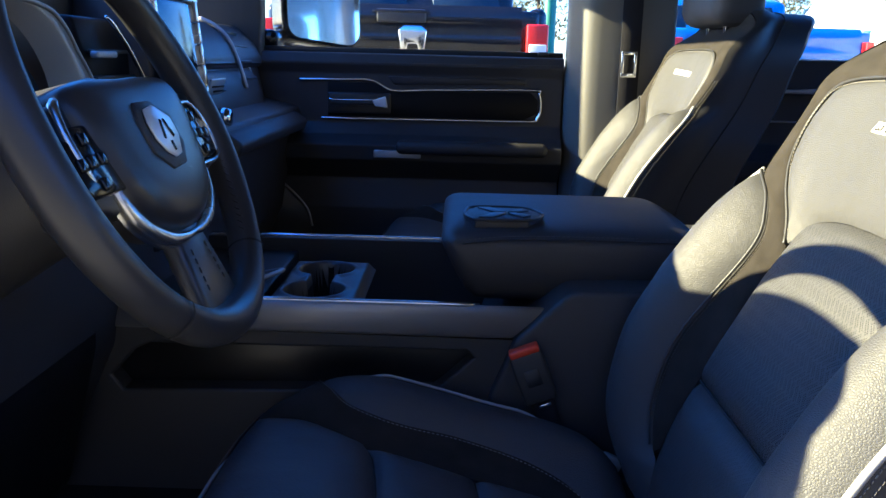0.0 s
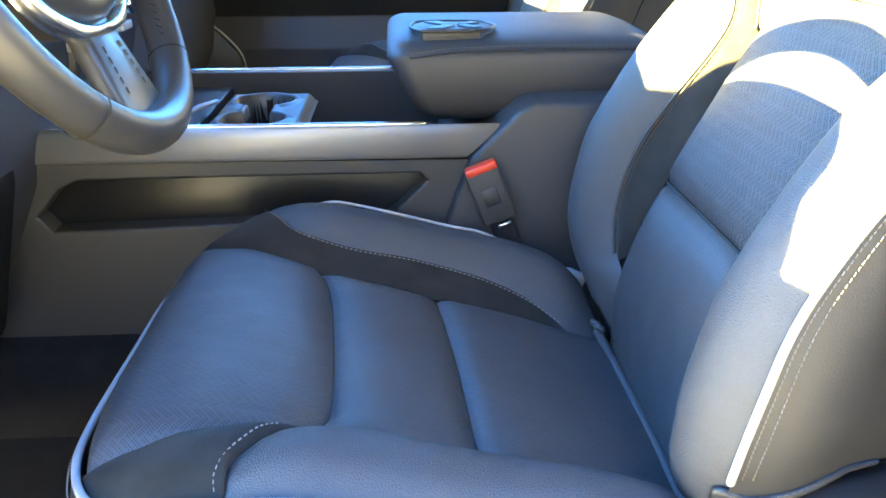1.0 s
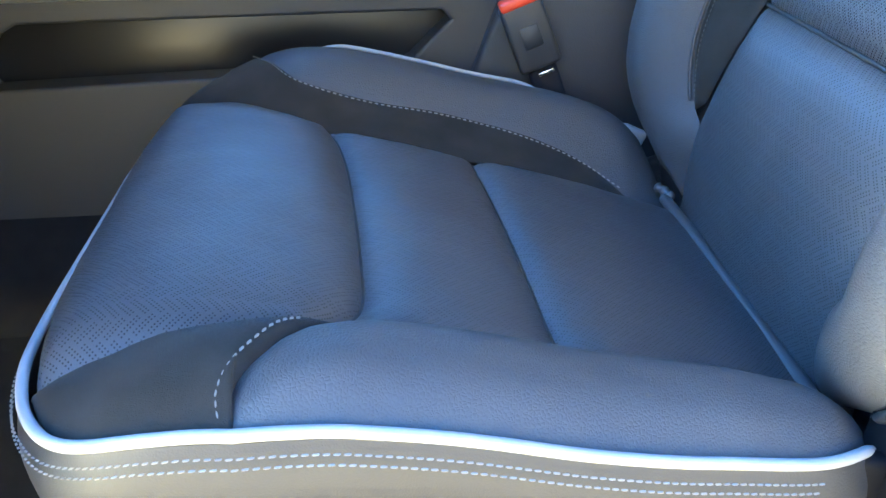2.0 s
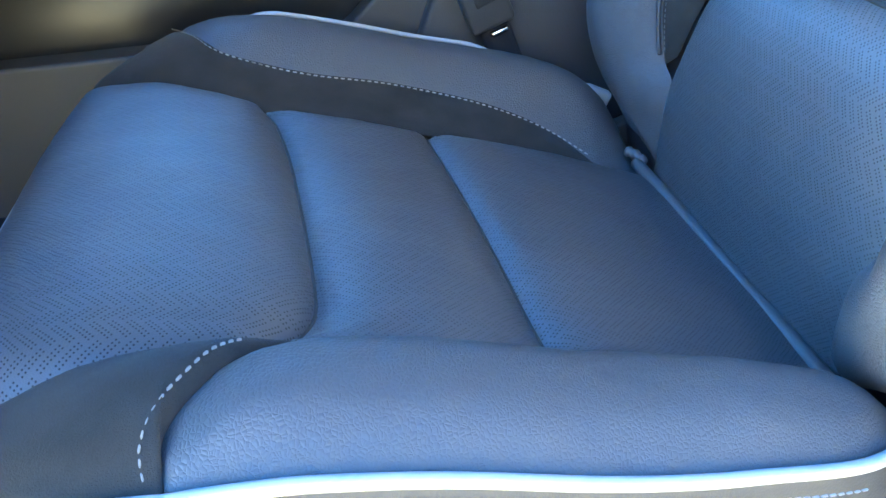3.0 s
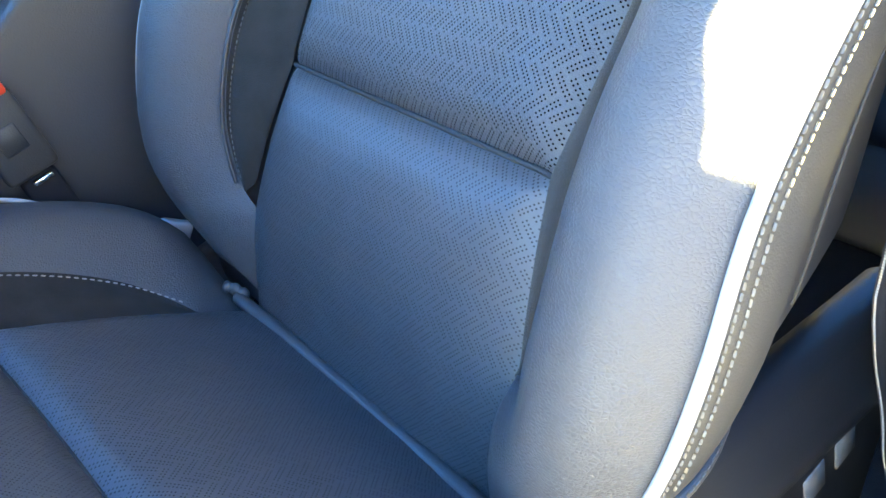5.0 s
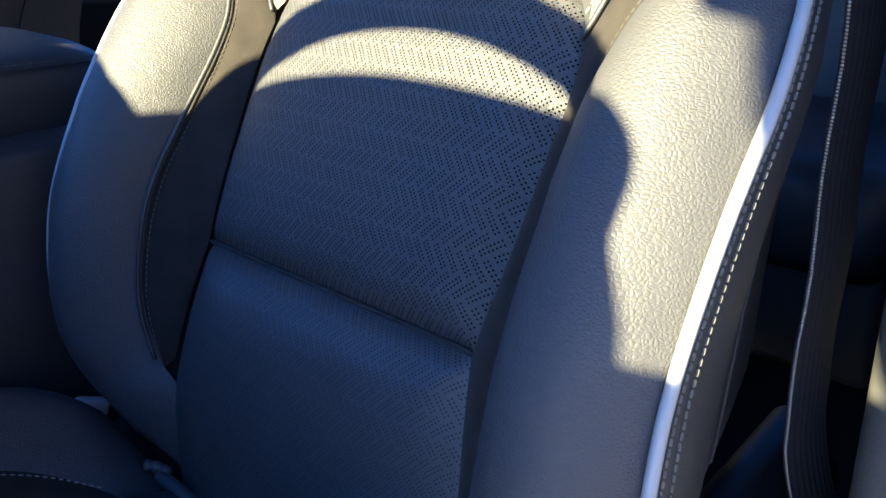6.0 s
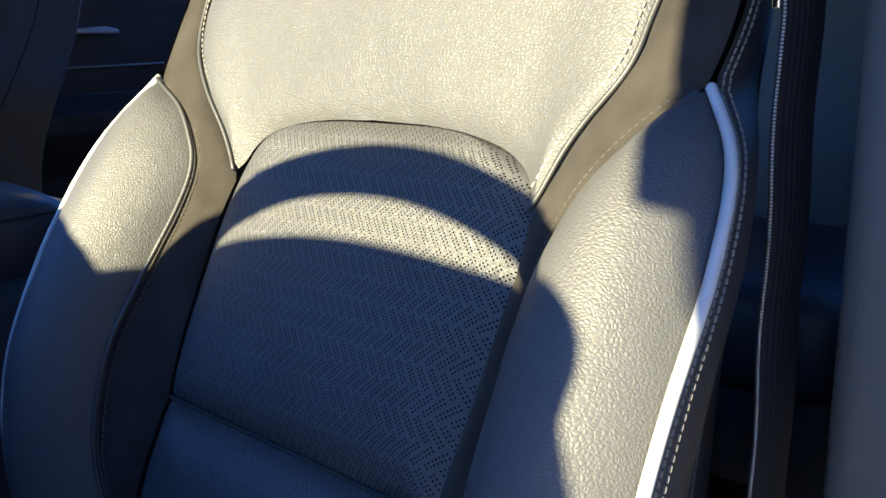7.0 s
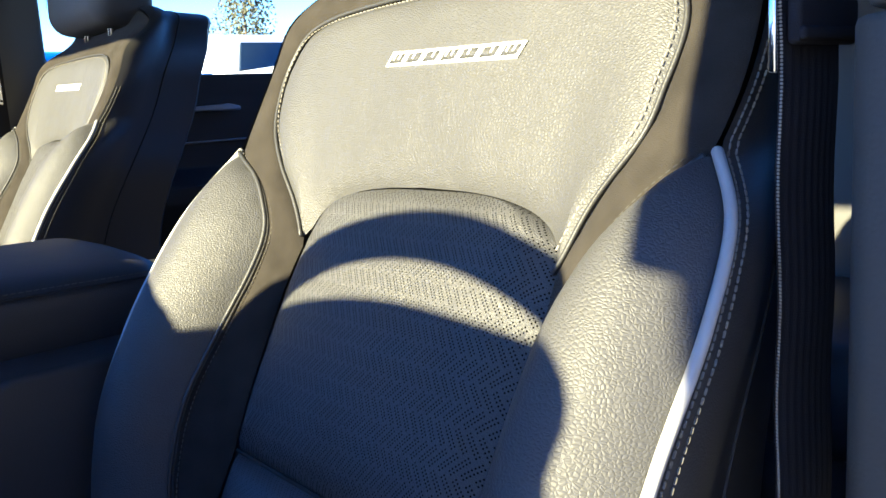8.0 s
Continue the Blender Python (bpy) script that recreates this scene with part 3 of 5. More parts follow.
        along /= np.linalg.norm(along, axis=1)[:, None]
        inside = yk + np.stack([-along[:, 1], along[:, 0]], 1) * .0055
        c, nn = on(back_point, FORE, inside[2:] * g, .0035)
        part("stitching", dashes(c, nn, .0036, .0016, .00036, .0003), M_thread, seat, "pale contrast stitching")
        c, nn = on(back_point, FORE, yk * g, .0005)
        part("seam_welt", tube(c, .0018, 8), M_smooth, seat)
    # outer line, piping, side walls and back shell
    foots = {}
    half = np.vstack([bpipe, brim[1:]])
    for sgn in (1, -1):
        g = np.array([sgn, 1])
        c, nn = on(back_point, FORE, bpipe[bpipe[:, 1] > .552] * g, .0)
        tops = c + np.array([.002, sgn * .003, 0])
        part("back_piping", tube(tops, .0031, 10), M_pipe, seat, "light grey piping")
        c, nn = on(back_point, FORE, resample(half[half[:, 1] > .540], 90) * g, -.002)
        deep = np.interp(c[:, 2], [.45, .6, .85, 1.04], [.20, .24, .19, .135])
        s = np.linspace(0, 1, 18)
        tang = np.gradient(c, axis=0)
        o = np.stack([tang[:, 0] * 0, tang[:, 2], -tang[:, 1]], 1) * sgn
        o /= np.linalg.norm(o, axis=1)[:, None]

        def even(a, k):
            pad = np.concatenate([np.repeat(a[:1], k, 0), a, np.repeat(a[-1:], k, 0)], 0)
            return np.stack([np.convolve(pad[:, i], np.ones(2 * k + 1) / (2 * k + 1), "valid") for i in range(3)], 1)
        soft_c, o = even(c, 7), even(o, 6)
        o /= np.linalg.norm(o, axis=1)[:, None]
        mixed = step(0, .45, s)[None, :, None]
        bulge = .004 + .007 * np.sin(np.clip(s * 2.4, 0, 1) * math.pi)
        narrow = step(.0, .22, np.abs(c[:, 1] - SEAT_Y)) * np.interp(c[:, 2], [.5, .86, 1.0], [1.0, 1.0, .6])
        draw_in = -sgn * .060 * narrow[:, None] * (s**1.25)[None]
        back = np.array([1.0, 0, -.03])
        P = c[:, None] * (1 - mixed) + soft_c[:, None] * mixed + o[:, None] * bulge[None, :, None] + back[None, None] * (deep[:, None] * s[None])[..., None]
        P[..., 1] += draw_in
        me = grid_mesh(P)
        if Vector(me.polygons[len(me.polygons) // 3].normal) @ Vector((0, sgn, 0)) < 0:
            me.flip_normals()
        part("side_panel", me, M_smooth, seat, "smooth black leather backrest side")
        for k in (.026, .058):
            f = k * 17 - int(k * 17)
            line = P[3:50, int(k * 17)] * (1 - f) + P[3:50, int(k * 17) + 1] * f + o[3:50] * .0010
            part("side_stitching", dashes(line, o[3:50], .0034, .0010, .00036, .0005, .10), M_dthread, seat, "grey stitching")
        seam_line = P[8:80, 9] + o[8:80] * .0004
        part("side_seam", tube(seam_line, .0012, 6), M_rubber, seat)
        foots[sgn] = P[0, 1:10] + o[0] * .001
        back_edge = P[:, -1]
        if sgn == 1:
            far_edge = back_edge
    # dark padding behind the seams
    dd, zz = np.linspace(-.235, .235, 40), np.linspace(.43, .99, 50)
    q = np.stack(np.meshgrid(dd, zz), -1)
    cc = back_point(q) + np.array([.0115, 0, 0])
    part("padding", grid_mesh(cc), M_smooth, seat)
    mirror = far_edge * np.array([1, -1, 1]) + np.array([0, 2 * SEAT_Y, 0])
    s = np.linspace(0, 1, 20)
    P = far_edge[:, None] * (1 - s)[None, :, None] + mirror[:, None] * s[None, :, None] + np.array([.035, 0, 0]) * (np.sin(s * math.pi) ** .6)[None, :, None]
    part("back_shell", grid_mesh(P), M_plastic, seat, "black plastic seat back shell")
    # hem of leather at the foot of the outer wing
    for sgn in (-1,):
        foot, _ = on(back_point, FORE, bpipe[(bpipe[:, 1] > .493) & (bpipe[:, 1] < .548)] * np.array([sgn, 1]), .003)
        line = resample(np.vstack([foot, foots[sgn]]), 50)
        part("hem", tube(line, np.interp(np.linspace(0, 1, 50), [0, .08, .3, .55, .8, 1], [.0025, .0050, .0052, .0045, .0042, .003]), 12, flat=.8), M_smooth, seat, "folded leather hem")
        part("hem_stitching", dashes(line[6:40] + np.array([-.0040, sgn * .0045, .0035]), np.tile([-.6, sgn * .6, .4], (34, 1)), .0034, .0022, .0004, .0004), M_dthread, seat, "grey stitching")
    # headrest
    hx, hz = .505, 1.138
    bm = rounded((0, 0, 0), (.115, .285, .205), .034, 5)
    for v in bm.verts:
        v.co.x += .5 * v.co.y**2 - .10 * v.co.z
    bm.transform(pose(hx, SEAT_Y, hz + .012, 0, 8, 0))
    head = part("headrest", bm, M_leather, seat, "black leather headrest")
    for sgn in (1, -1):
        part("post", tube(np.array([(.505, SEAT_Y + sgn * .065, 1.02), (.505, SEAT_Y + sgn * .065, 1.14)]), .0065, 12), M_chrome, head, "chrome headrest post")
        part("headrest_stitching", dashes(np.array([(hx - .058, SEAT_Y + sgn * .10, 1.10), (hx - .05, SEAT_Y + sgn * .10, 1.255)]), np.array([(-1, 0, 0), (-1, 0, 0)], float)), M_thread, head)
    # embroidered badge: a slanted white plate with seven dark blocks in place of its characters
    lo_l, lo_r, high, l, r, sl = .9415, .9365, .0105, .056, -.088, -.0075
    pts = np.array([[(l + (r - l) * f + sl * v, lo_l + (lo_r - lo_l) * f + high * v) for v in (0, .5, 1)] for f in np.linspace(0, 1, 16)])
    cc, nn = on(back_point, FORE, pts.reshape(-1, 2), .0092)
    front, rear_ = cc.reshape(16, 3, 3), (cc - nn * .003).reshape(16, 3, 3)
    plate = part("embroidered_badge", grid_mesh(np.concatenate([front, rear_[:, ::-1]], 1), closed_v=True), M_emb, seat, "white embroidered badge with dark bars")
    for k in range(7):
        f = (k + .5) / 7
        q = np.array([[(l + (r - l) * (f + df) + sl * v, lo_l + (lo_r - lo_l) * f + high * v) for v in (.20, .80)] for df in (-.052, -.020, .020, .052)])
        cc, nn = on(back_point, FORE, q.reshape(-1, 2), .0096)
        top, low_ = cc.reshape(4, 2, 3), (cc - nn * .001).reshape(4, 2, 3)
        part("badge_block", grid_mesh(np.concatenate([top, low_[:, ::-1]], 1), closed_v=True), M_leather, plate)
        for df in ((-.020, .022), (.0,), (.018,))[k % 3]:
            q = np.linspace((l + (r - l) * (f + df) + sl * .42, lo_l + (lo_r - lo_l) * f + high * .42), (l + (r - l) * (f + df) + sl * .80, lo_l + (lo_r - lo_l) * f + high * .80), 4)
            cc, nn = on(back_point, FORE, q, .0098)
            part("badge_stroke", tube(cc, .0008, 6), M_emb, plate)
    # plastic base and slide rails
    for sgn in (1, -1):
        bm = prism([(-.17, .40), (-.13, .36), (.30, .36), (.37, .42), (.34, .47), (.25, .44), (.05, .43)], "y", SEAT_Y + sgn * .262, SEAT_Y + sgn * .280, .006)
        part("side_shield", bm, M_plastic, seat, "black plastic seat side shield")
        part("rail", rounded((.05, SEAT_Y + sgn * .19, .285), (.52, .045, .05), .006), M_plastic2, seat)
    part("seat_base", rounded((.04, SEAT_Y, .34), (.40, .44, .09), .02), M_plastic, seat)
    part("recliner_bracket", rounded((.236, SEAT_Y + .243, .484), (.03, .012, .026), .004, 2, (0, 25, 0)), M_silver, seat, "pale metal recliner bracket")
    return seat


driver_seat = build_seat()
passenger_seat = copy_thing(driver_seat, pose(0.05 + .09, 2.135, .25 + .04))
passenger_seat.name = "passenger_seat"

# ---------------------------------------------------------------- cabin shell
DOOR = 2.48
floor = part("floor", prism([(-1.05, .55), (1.75, .55), (1.75, 2.52), (-1.05, 2.52)], "z", .19, .25, .0), M_carpet, None, smooth=False)
tagged(floor, "black carpeted cabin floor", "floor", kind="structure")
tunnel = part("floor_tunnel", prism([(1.24, .245), (1.27, .36), (1.32, .39), (1.75, .39), (1.80, .36), (1.83, .245)], "x", -1.0, 1.7, .01), M_carpet)
tagged(tunnel, "black carpeted transmission tunnel under the console", "floor", kind="structure")
ceiling = part("ceiling", prism([(-.44, 1.435), (-.41, 1.437), (-.30, 1.51), (.4, 1.56), (1.3, 1.54), (1.72, 1.48), (1.72, 1.54), (1.3, 1.60), (.4, 1.62), (-.30, 1.58), (-.44, 1.53)], "y", .55, 2.55), M_liner)
tagged(ceiling, "dark grey fabric headliner", "ceiling", kind="structure")


def pillar(name, outline, a, b, label):
    ob = part(name, prism(outline, "y", a, b, .008), M_grey)
    return tagged(ob, label, "pillar", kind="structure")


# driver's side: the B-pillar, sill, and the closed rear door behind it
def door_pillar():
    """Soft trimmed pillar with a rounded inner edge, in a lower and an upper piece."""
    outline = [(.72, .545), (.72, .672), (.70, .681), (.520, .681), (.495, .672), (.470, .656), (.395, .649), (.383, .645), (.376, .636), (.373, .615), (.374, .575), (.382, .552), (.40, .545)]
    lower = prism(outline, "z", .20, .937, .004)
    upper = prism([(x + .004, y - (.003 if y > .6 else 0)) for x, y in outline], "z", .940, 1.55, .004)
    for bm in (lower, upper):
        for v in bm.verts:
            v.co.x += .10 * max(0.0, v.co.z - 1.0)
    ob = part("pillar_driver", lower, M_grey)
    tagged(ob, "grey soft trimmed door pillar beside the driver seat", "pillar", kind="structure")
    part("upper_trim", upper, M_pillar, ob, "pale grey upper pillar trim")


door_pillar()
sill = part("sill", prism([(.40, .16), (.40, .30), (.43, .325), (.60, .325), (.62, .29), (.62, .16)], "x", -.95, .56, .006), M_plastic)
tagged(sill, "black plastic door sill", "sill", kind="structure")
rear_wall = part("wall_driver_rear", prism([(.72, .2), (1.72, .2), (1.72, 1.02), (.70, 1.0)], "y", .52, .60, .01), M_vinyl)
tagged(rear_wall, "black vinyl rear door panel", "wall", kind="structure")
back_wall = part("wall_back", prism([(.55, .2), (2.55, .2), (2.55, 1.1), (.55, 1.1)], "x", 1.72, 1.80, .01), M_vinyl)
tagged(back_wall, "black rear cab wall below the rear window", "wall", kind="structure")
# passenger side: lower body with window openings, pillars
body_side = part("wall_passenger", prism([(-1.05, .1), (1.80, .1), (1.80, 1.0), (-1.05, .985)], "y", DOOR + .05, DOOR + .13, .01), M_black_paint)
tagged(body_side, "black outer door skin", "wall", kind="structure")
bp = part("pillar_passenger", prism([(.302, 2.50), (.308, 2.462), (.352, 2.418), (.375, 2.412), (.57, 2.398), (.58, 2.50)], "z", .25, 1.55, .010), M_pillar)
tagged(bp, "grey plastic trimmed door pillar with belt anchor", "pillar", kind="structure")
for nm, pts in (("pillar_front_passenger", [(-.98, .98), (-.507, .98), (-.504, 1.16), (-.30, 1.50), (-.40, 1.55)]), ("pillar_rear_passenger", [(1.45, 1.0), (1.80, 1.0), (1.80, 1.55), (1.62, 1.55)])):
    pillar(nm, pts, 2.462, 2.53, "grey plastic trimmed roof pillar")


def leaning_pillar():
    """The driver's windscreen pillar leans back and inwards as it rises; a grab handle is fixed to it."""
    x = np.linspace(-1.02, -.32, 40)
    z = .98 + (x + 1.02) * .743
    inner = np.interp(x, [-1.02, -.85, -.80, -.745, -.718, -.68, -.638, -.558, -.32], [.58, .66, .690, .714, .728, .739, .756, .770, .80])
    ring = []
    for a in np.linspace(0, 2 * math.pi, 20, endpoint=False):
        c, q = math.cos(a), math.sin(a)
        c, q = math.copysign(abs(c) ** .5, c), math.copysign(abs(q) ** .6, q)
        ring.append(np.stack([x + .022 * q, inner - .075 + .075 * c, z - .030 * q], 1))
    ob = part("pillar_front_driver", grid_mesh(np.stack(ring, 1), closed_v=True), M_grey)
    tagged(ob, "grey plastic trimmed windscreen pillar", "pillar", kind="structure")
    grab = thing("grab_handle", (-.66, .75, 1.22), "black plastic grab handle fixed to the windscreen pillar", "handle")
    part("mount", prism([(.725, 1.216), (.754, 1.217), (.775, 1.277), (.735, 1.276)], "x", -.672, -.648, .003), M_plastic, grab)
    bar = spline([(-.655, .755, 1.262), (-.60, .766, 1.290), (-.52, .772, 1.350), (-.47, .772, 1.400)], 30)
    part("bar", tube(bar, .011, 12), M_plastic, grab)
    return ob


leaning_pillar()
# unseen slab added to keep direct sun off the driver's B-pillar
pillar("sun_block_driver", [(-1.02, .90), (-.92, .90), (-.30, 1.44), (-.32, 1.56), (-.42, 1.56), (-1.05, 1.05)], .45, .625, "added unseen sheet by the windscreen pillar, keeps sun off the door pillar")
pillar("roof_rail_driver", [(-.42, 1.40), (1.72, 1.42), (1.72, 1.56), (-.40, 1.56)], .47, .66, "grey roof rail trim over the door")
pillar("roof_rail_passenger", [(-.40, 1.47), (1.72, 1.50), (1.72, 1.56), (-.40, 1.56)], 2.46, 2.56, "grey roof rail trim over the doors")


def rear_bench():
    b = thing("rear_bench", (1.35, 1.53, .25), "black leather rear bench seat behind the front seats", "bench seat")
    part("seat", rounded((1.30, 1.53, .50), (.50, 1.42, .16), .05, 4), M_smooth, b)
    part("seat_base", rounded((1.32, 1.53, .34), (.40, 1.38, .18), .02), M_plastic, b)
    part("backrest", rounded((1.58, 1.53, .82), (.13, 1.42, .66), .05, 4, (0, 10, 0)), M_smooth, b)
    return b


rear_bench()


# ---------------------------------------------------------------- passenger door
def passenger_door():
    door = thing("front_door", (0, DOOR, .25), "closed black vinyl passenger door with chrome trim and armrest", "door", kind="structure")
    prof = [(DOOR + .05, .28), (DOOR - .01, .30), (DOOR - .02, .60), (DOOR + .005, .68), (DOOR - .055, .735), (DOOR - .06, .775), (DOOR - .02, .80), (DOOR + .0, .83), (DOOR + .0, .96), (DOOR - .012, .985), (DOOR - .005, 1.012), (DOOR + .05, 1.015)]
    part("inner_panel", prism(prof, "x", -.93, .30, .004), M_vinyl, door, "soft black vinyl inner panel", smooth=False)
    y = DOOR - .004
    loop = spline([(-.405, y, .941), (-.30, y, .943), (-.212, y, .943), (-.156, y, .918), (-.05, y, .921), (.218, y, .927), (.236, y, .918), (.242, y, .900), (.242, y, .868), (.232, y, .850), (.214, y, .844), (0, y, .842), (-.347, y, .840)], 160)
    part("chrome_trim", tube(loop, .0042, 8), M_chrome, door, "bright chrome trim line")
    part("insert", prism([(-.33, .846), (.20, .848), (.236, .866), (.236, .90), (.214, .921), (-.15, .912), (-.21, .937), (-.33, .937)], "y", DOOR - .006, DOOR + .01, .002), M_dark, door, "dark insert panel")
    part("upper_slot", prism([(-.15, .932), (.20, .940), (.20, .955), (-.17, .955)], "y", DOOR - .004, DOOR + .01, .002), M_plastic2, door)
    part("handle_cup", rounded((-.245, DOOR - .004, .882), (.17, .012, .055), .005), M_plastic2, door)
    lever = part("handle", prism([(-.319, .876), (-.20, .879), (-.172, .874), (-.170, .892), (-.20, .890), (-.319, .888)], "y", DOOR - .035, DOOR - .018, .003), M_plastic2, door, "black pull handle")
    part("handle_edge", tube(np.array([(-.322, DOOR - .035, .893), (-.31, DOOR - .036, .8905), (-.205, DOOR - .036, .8915), (-.18, DOOR - .036, .900)]), .0024, 8), M_chrome, lever, "bright upper edge")
    part("handle_end", prism([(-.207, .892), (-.172, .903), (-.166, .872), (-.200, .876)], "y", DOOR - .040, DOOR - .030, .003), M_emb, lever, "pale handle end")
    part("armrest_pad", rounded((.06, DOOR - .05, .772), (.40, .07, .035), .014), M_vinyl, door, "stitched vinyl armrest pad")
    part("pull_insert", rounded((-.138, DOOR - .062, .753), (.126, .012, .020), .003), M_silver, door, "satin silver insert")
    for z in (.766, .760):
        c = np.array([(-.10, DOOR - .0625, z), (.26, DOOR - .0625, z - .002)])
        part("stitching", dashes(resample(c, 40), np.tile([0, -1.0, 0], (40, 1)), .006, .003), M_dthread, door)
    c = np.linspace((-.22, DOOR - .015, .989), (.29, DOOR - .015, .993), 60)
    part("stitching", dashes(c, np.tile([0, -1.0, 0.3], (60, 1)), .007, .003, .0007, .0006), M_dthread, door, "grey stitching under the window")
    c = spline([(-.56, DOOR - .022, .70), (-.508, DOOR - .022, .69), (-.449, DOOR - .022, .660), (-.389, DOOR - .022, .598), (-.372, DOOR - .022, .545)], 40)
    part("speaker_trim", tube(c, .003, 8), M_satin, door, "thin bright speaker trim")
    part("speaker_grille", prism([(-.75, .36), (-.42, .36), (-.375, .45), (-.375, .545), (-.392, .595), (-.45, .655), (-.51, .685), (-.75, .69)], "y", DOOR - .020, DOOR - .01, .002), M_plastic2, door)
    part("map_pocket", rounded((-.05, DOOR - .04, .42), (.55, .06, .20), .02), M_plastic, door)
    part("window_seal", rounded((-.31, DOOR + .035, 1.018), (1.22, .02, .018), .004), M_rubber, door)
    part("lock_pin", rounded((.245, DOOR + .015, 1.022), (.03, .016, .012), .004), M_plastic2, door)
    return door


passenger_door()


def rear_door():
    door = thing("rear_door", (1.0, DOOR, .25), "closed black rear passenger door with chrome handle", "door", kind="structure")
    prof = [(DOOR + .05, .28), (DOOR - .01, .30), (DOOR - .02, .62), (DOOR - .05, .72), (DOOR - .05, .76), (DOOR, .80), (DOOR, .97), (DOOR - .005, 1.025), (DOOR + .05, 1.028)]
    part("inner_panel", prism(prof, "x", .62, 1.55, .004), M_vinyl, door, smooth=False)
    part("handle", prism([(.86, .945), (1.0, .953), (1.03, .945), (1.03, .935), (.86, .937)], "y", DOOR - .03, DOOR - .012, .003), M_satin, door, "satin silver handle")
    part("trim_line", tube(np.array([(.70, DOOR - .004, .86), (1.3, DOOR - .004, .865)]), .003, 6), M_satin, door)
    return door


rear_door()
for i, (x0, x1) in enumerate(((-.86, .31), (.58, 1.45))):
    bm = prism([(x0, 1.015), (x1, 1.015), (x1 - .02, 1.50), (x0 + (.52 if i == 0 else .06), 1.50)], "y", DOOR + .048, DOOR + .052)
    g = tagged(part(f"window_{i + 1}", bm, M_glass, None, smooth=False), "clear side window glass in the closed door", "window", kind="structure")
    g.visible_shadow = False


# ---------------------------------------------------------------- centre console
def console():
    con = thing("centre_console", (-.1, 1.53, .37), "black centre console with silver side trim and open bin", "console")
    NEAR, FAR, TOP = 1.300, 1.770, .668
    # near side wall with the long pocket
    outer = [(-.66, .37), (.012, .37), (.060, .495), (.108, .622), (-.47, .626), (-.54, .60), (-.62, .52)]
    hole = [(-.462, .553), (-.446, .532), (-.003, .543), (.010, .553), (.052, .594), (.042, .604), (-.405, .602), (-.430, .590)]
    bm = bmesh.new()
    o = [bm.verts.new((x, NEAR, z)) for x, z in outer]
    h = [bm.verts.new((x, NEAR, z)) for x, z in hole]
    for f in ((o[0], o[1], h[2], h[1]), (o[1], o[2], h[3], h[2]), (o[2], o[3], h[4], h[3]), (o[3], h[5], h[4]), (o[3], o[4], h[6], h[5]), (o[4], o[5], h[7], h[6]), (o[5], o[6], h[0], h[7]), (o[6], o[0], h[1], h[0])):
        bm.faces.new(f)
    for vs, deep in ((o, .04), (h, .034)):
        back = [bm.verts.new((v.co.x, NEAR + deep, v.co.z)) for v in vs]
        for k in range(len(vs)):
            bm.faces.new((vs[k], vs[(k + 1) % len(vs)], back[(k + 1) % len(vs)], back[k]))
    rim_edges = [bm.edges.get((h[k], h[(k + 1) % len(h)])) for k in range(len(h))]
    bmesh.ops.recalc_face_normals(bm, faces=bm.faces)
    bmesh.ops.bevel(bm, geom=rim_edges, offset=.004, segments=3, profile=.5, affect="EDGES")
    part("side_wall", bm, M_plastic, con, "black grained plastic side wall", smooth=False)
    part("side_pocket", prism([(-.48, .51), (.06, .51), (.06, .615), (-.48, .615)], "y", NEAR + .0345, NEAR + .038, .001), M_pocket, con, "dark storage pocket")
    part("pocket_floor", prism([(-.47, .520), (.03, .520), (.03, .532), (-.47, .528)], "y", NEAR + .006, NEAR + .034, .001), M_dark, con)
    for sgn, y in ((1, NEAR), (-1, FAR)):
        ys = [(y - sgn * .004, .626), (y - sgn * .0055, .631), (y - sgn * .0040, .643), (y + sgn * .000, .655), (y + sgn * .006, .664), (y + sgn * .012, TOP - .001), (y + sgn * .022, TOP - .003), (y + sgn * .022, .62)]
        rows = []
        for x, cut in ((-.50, 0), (.152, 1)):
            rows.append([(x - (0 if not cut else (TOP - z) * 1.15), yy, z) for yy, z in ys])
        bm = bmesh.new()
        a = [bm.verts.new(p) for p in rows[0]]
        b = [bm.verts.new(p) for p in rows[1]]
        for i in range(len(ys)):
            bm.faces.new((a[i], a[(i + 1) % len(ys)], b[(i + 1) % len(ys)], b[i]))
        bm.faces.new(a)
        bm.faces.new(b)
        bmesh.ops.recalc_face_normals(bm, faces=bm.faces)
        part("side_trim", bm, M_satin, con, "satin silver side trim")
        c = np.array([(-.50, y + sgn * .017, TOP - .001), (.05, y + sgn * .017, TOP - .001)])
        part("lip", tube(resample(c, 10), .0035, 8), M_chrome, con, "bright edge strip")
        low = .613 if sgn > 0 else .50
        part("inner_wall", prism([(-.55, low), (.06, low), (.06, TOP - .003), (-.55, TOP - .003)], "y", min(y + sgn * .022, y + sgn * .034), max(y + sgn * .022, y + sgn * .034), .001), M_plastic, con, smooth=False)
    part("deck", prism([(-.60, 1.33), (-.275, 1.33), (-.275, 1.74), (-.60, 1.74)], "z", .60, .640, .003), M_plastic2, con, smooth=False)
    # floor blacker than the walls: the deep bin's shade is in its colour
    part("bin_floor", prism([(-.12, 1.33), (.08, 1.33), (.08, 1.74), (-.12, 1.74)], "z", .50, .515, .001), M_dark, con, "near-black bin floor, the shade of the bin put in its colour", smooth=False)
    part("far_wall", prism([(-.62, .30), (.5, .30), (.5, .625), (-.55, .625)], "y", FAR - .03, FAR, .003), M_plastic, con, smooth=False)
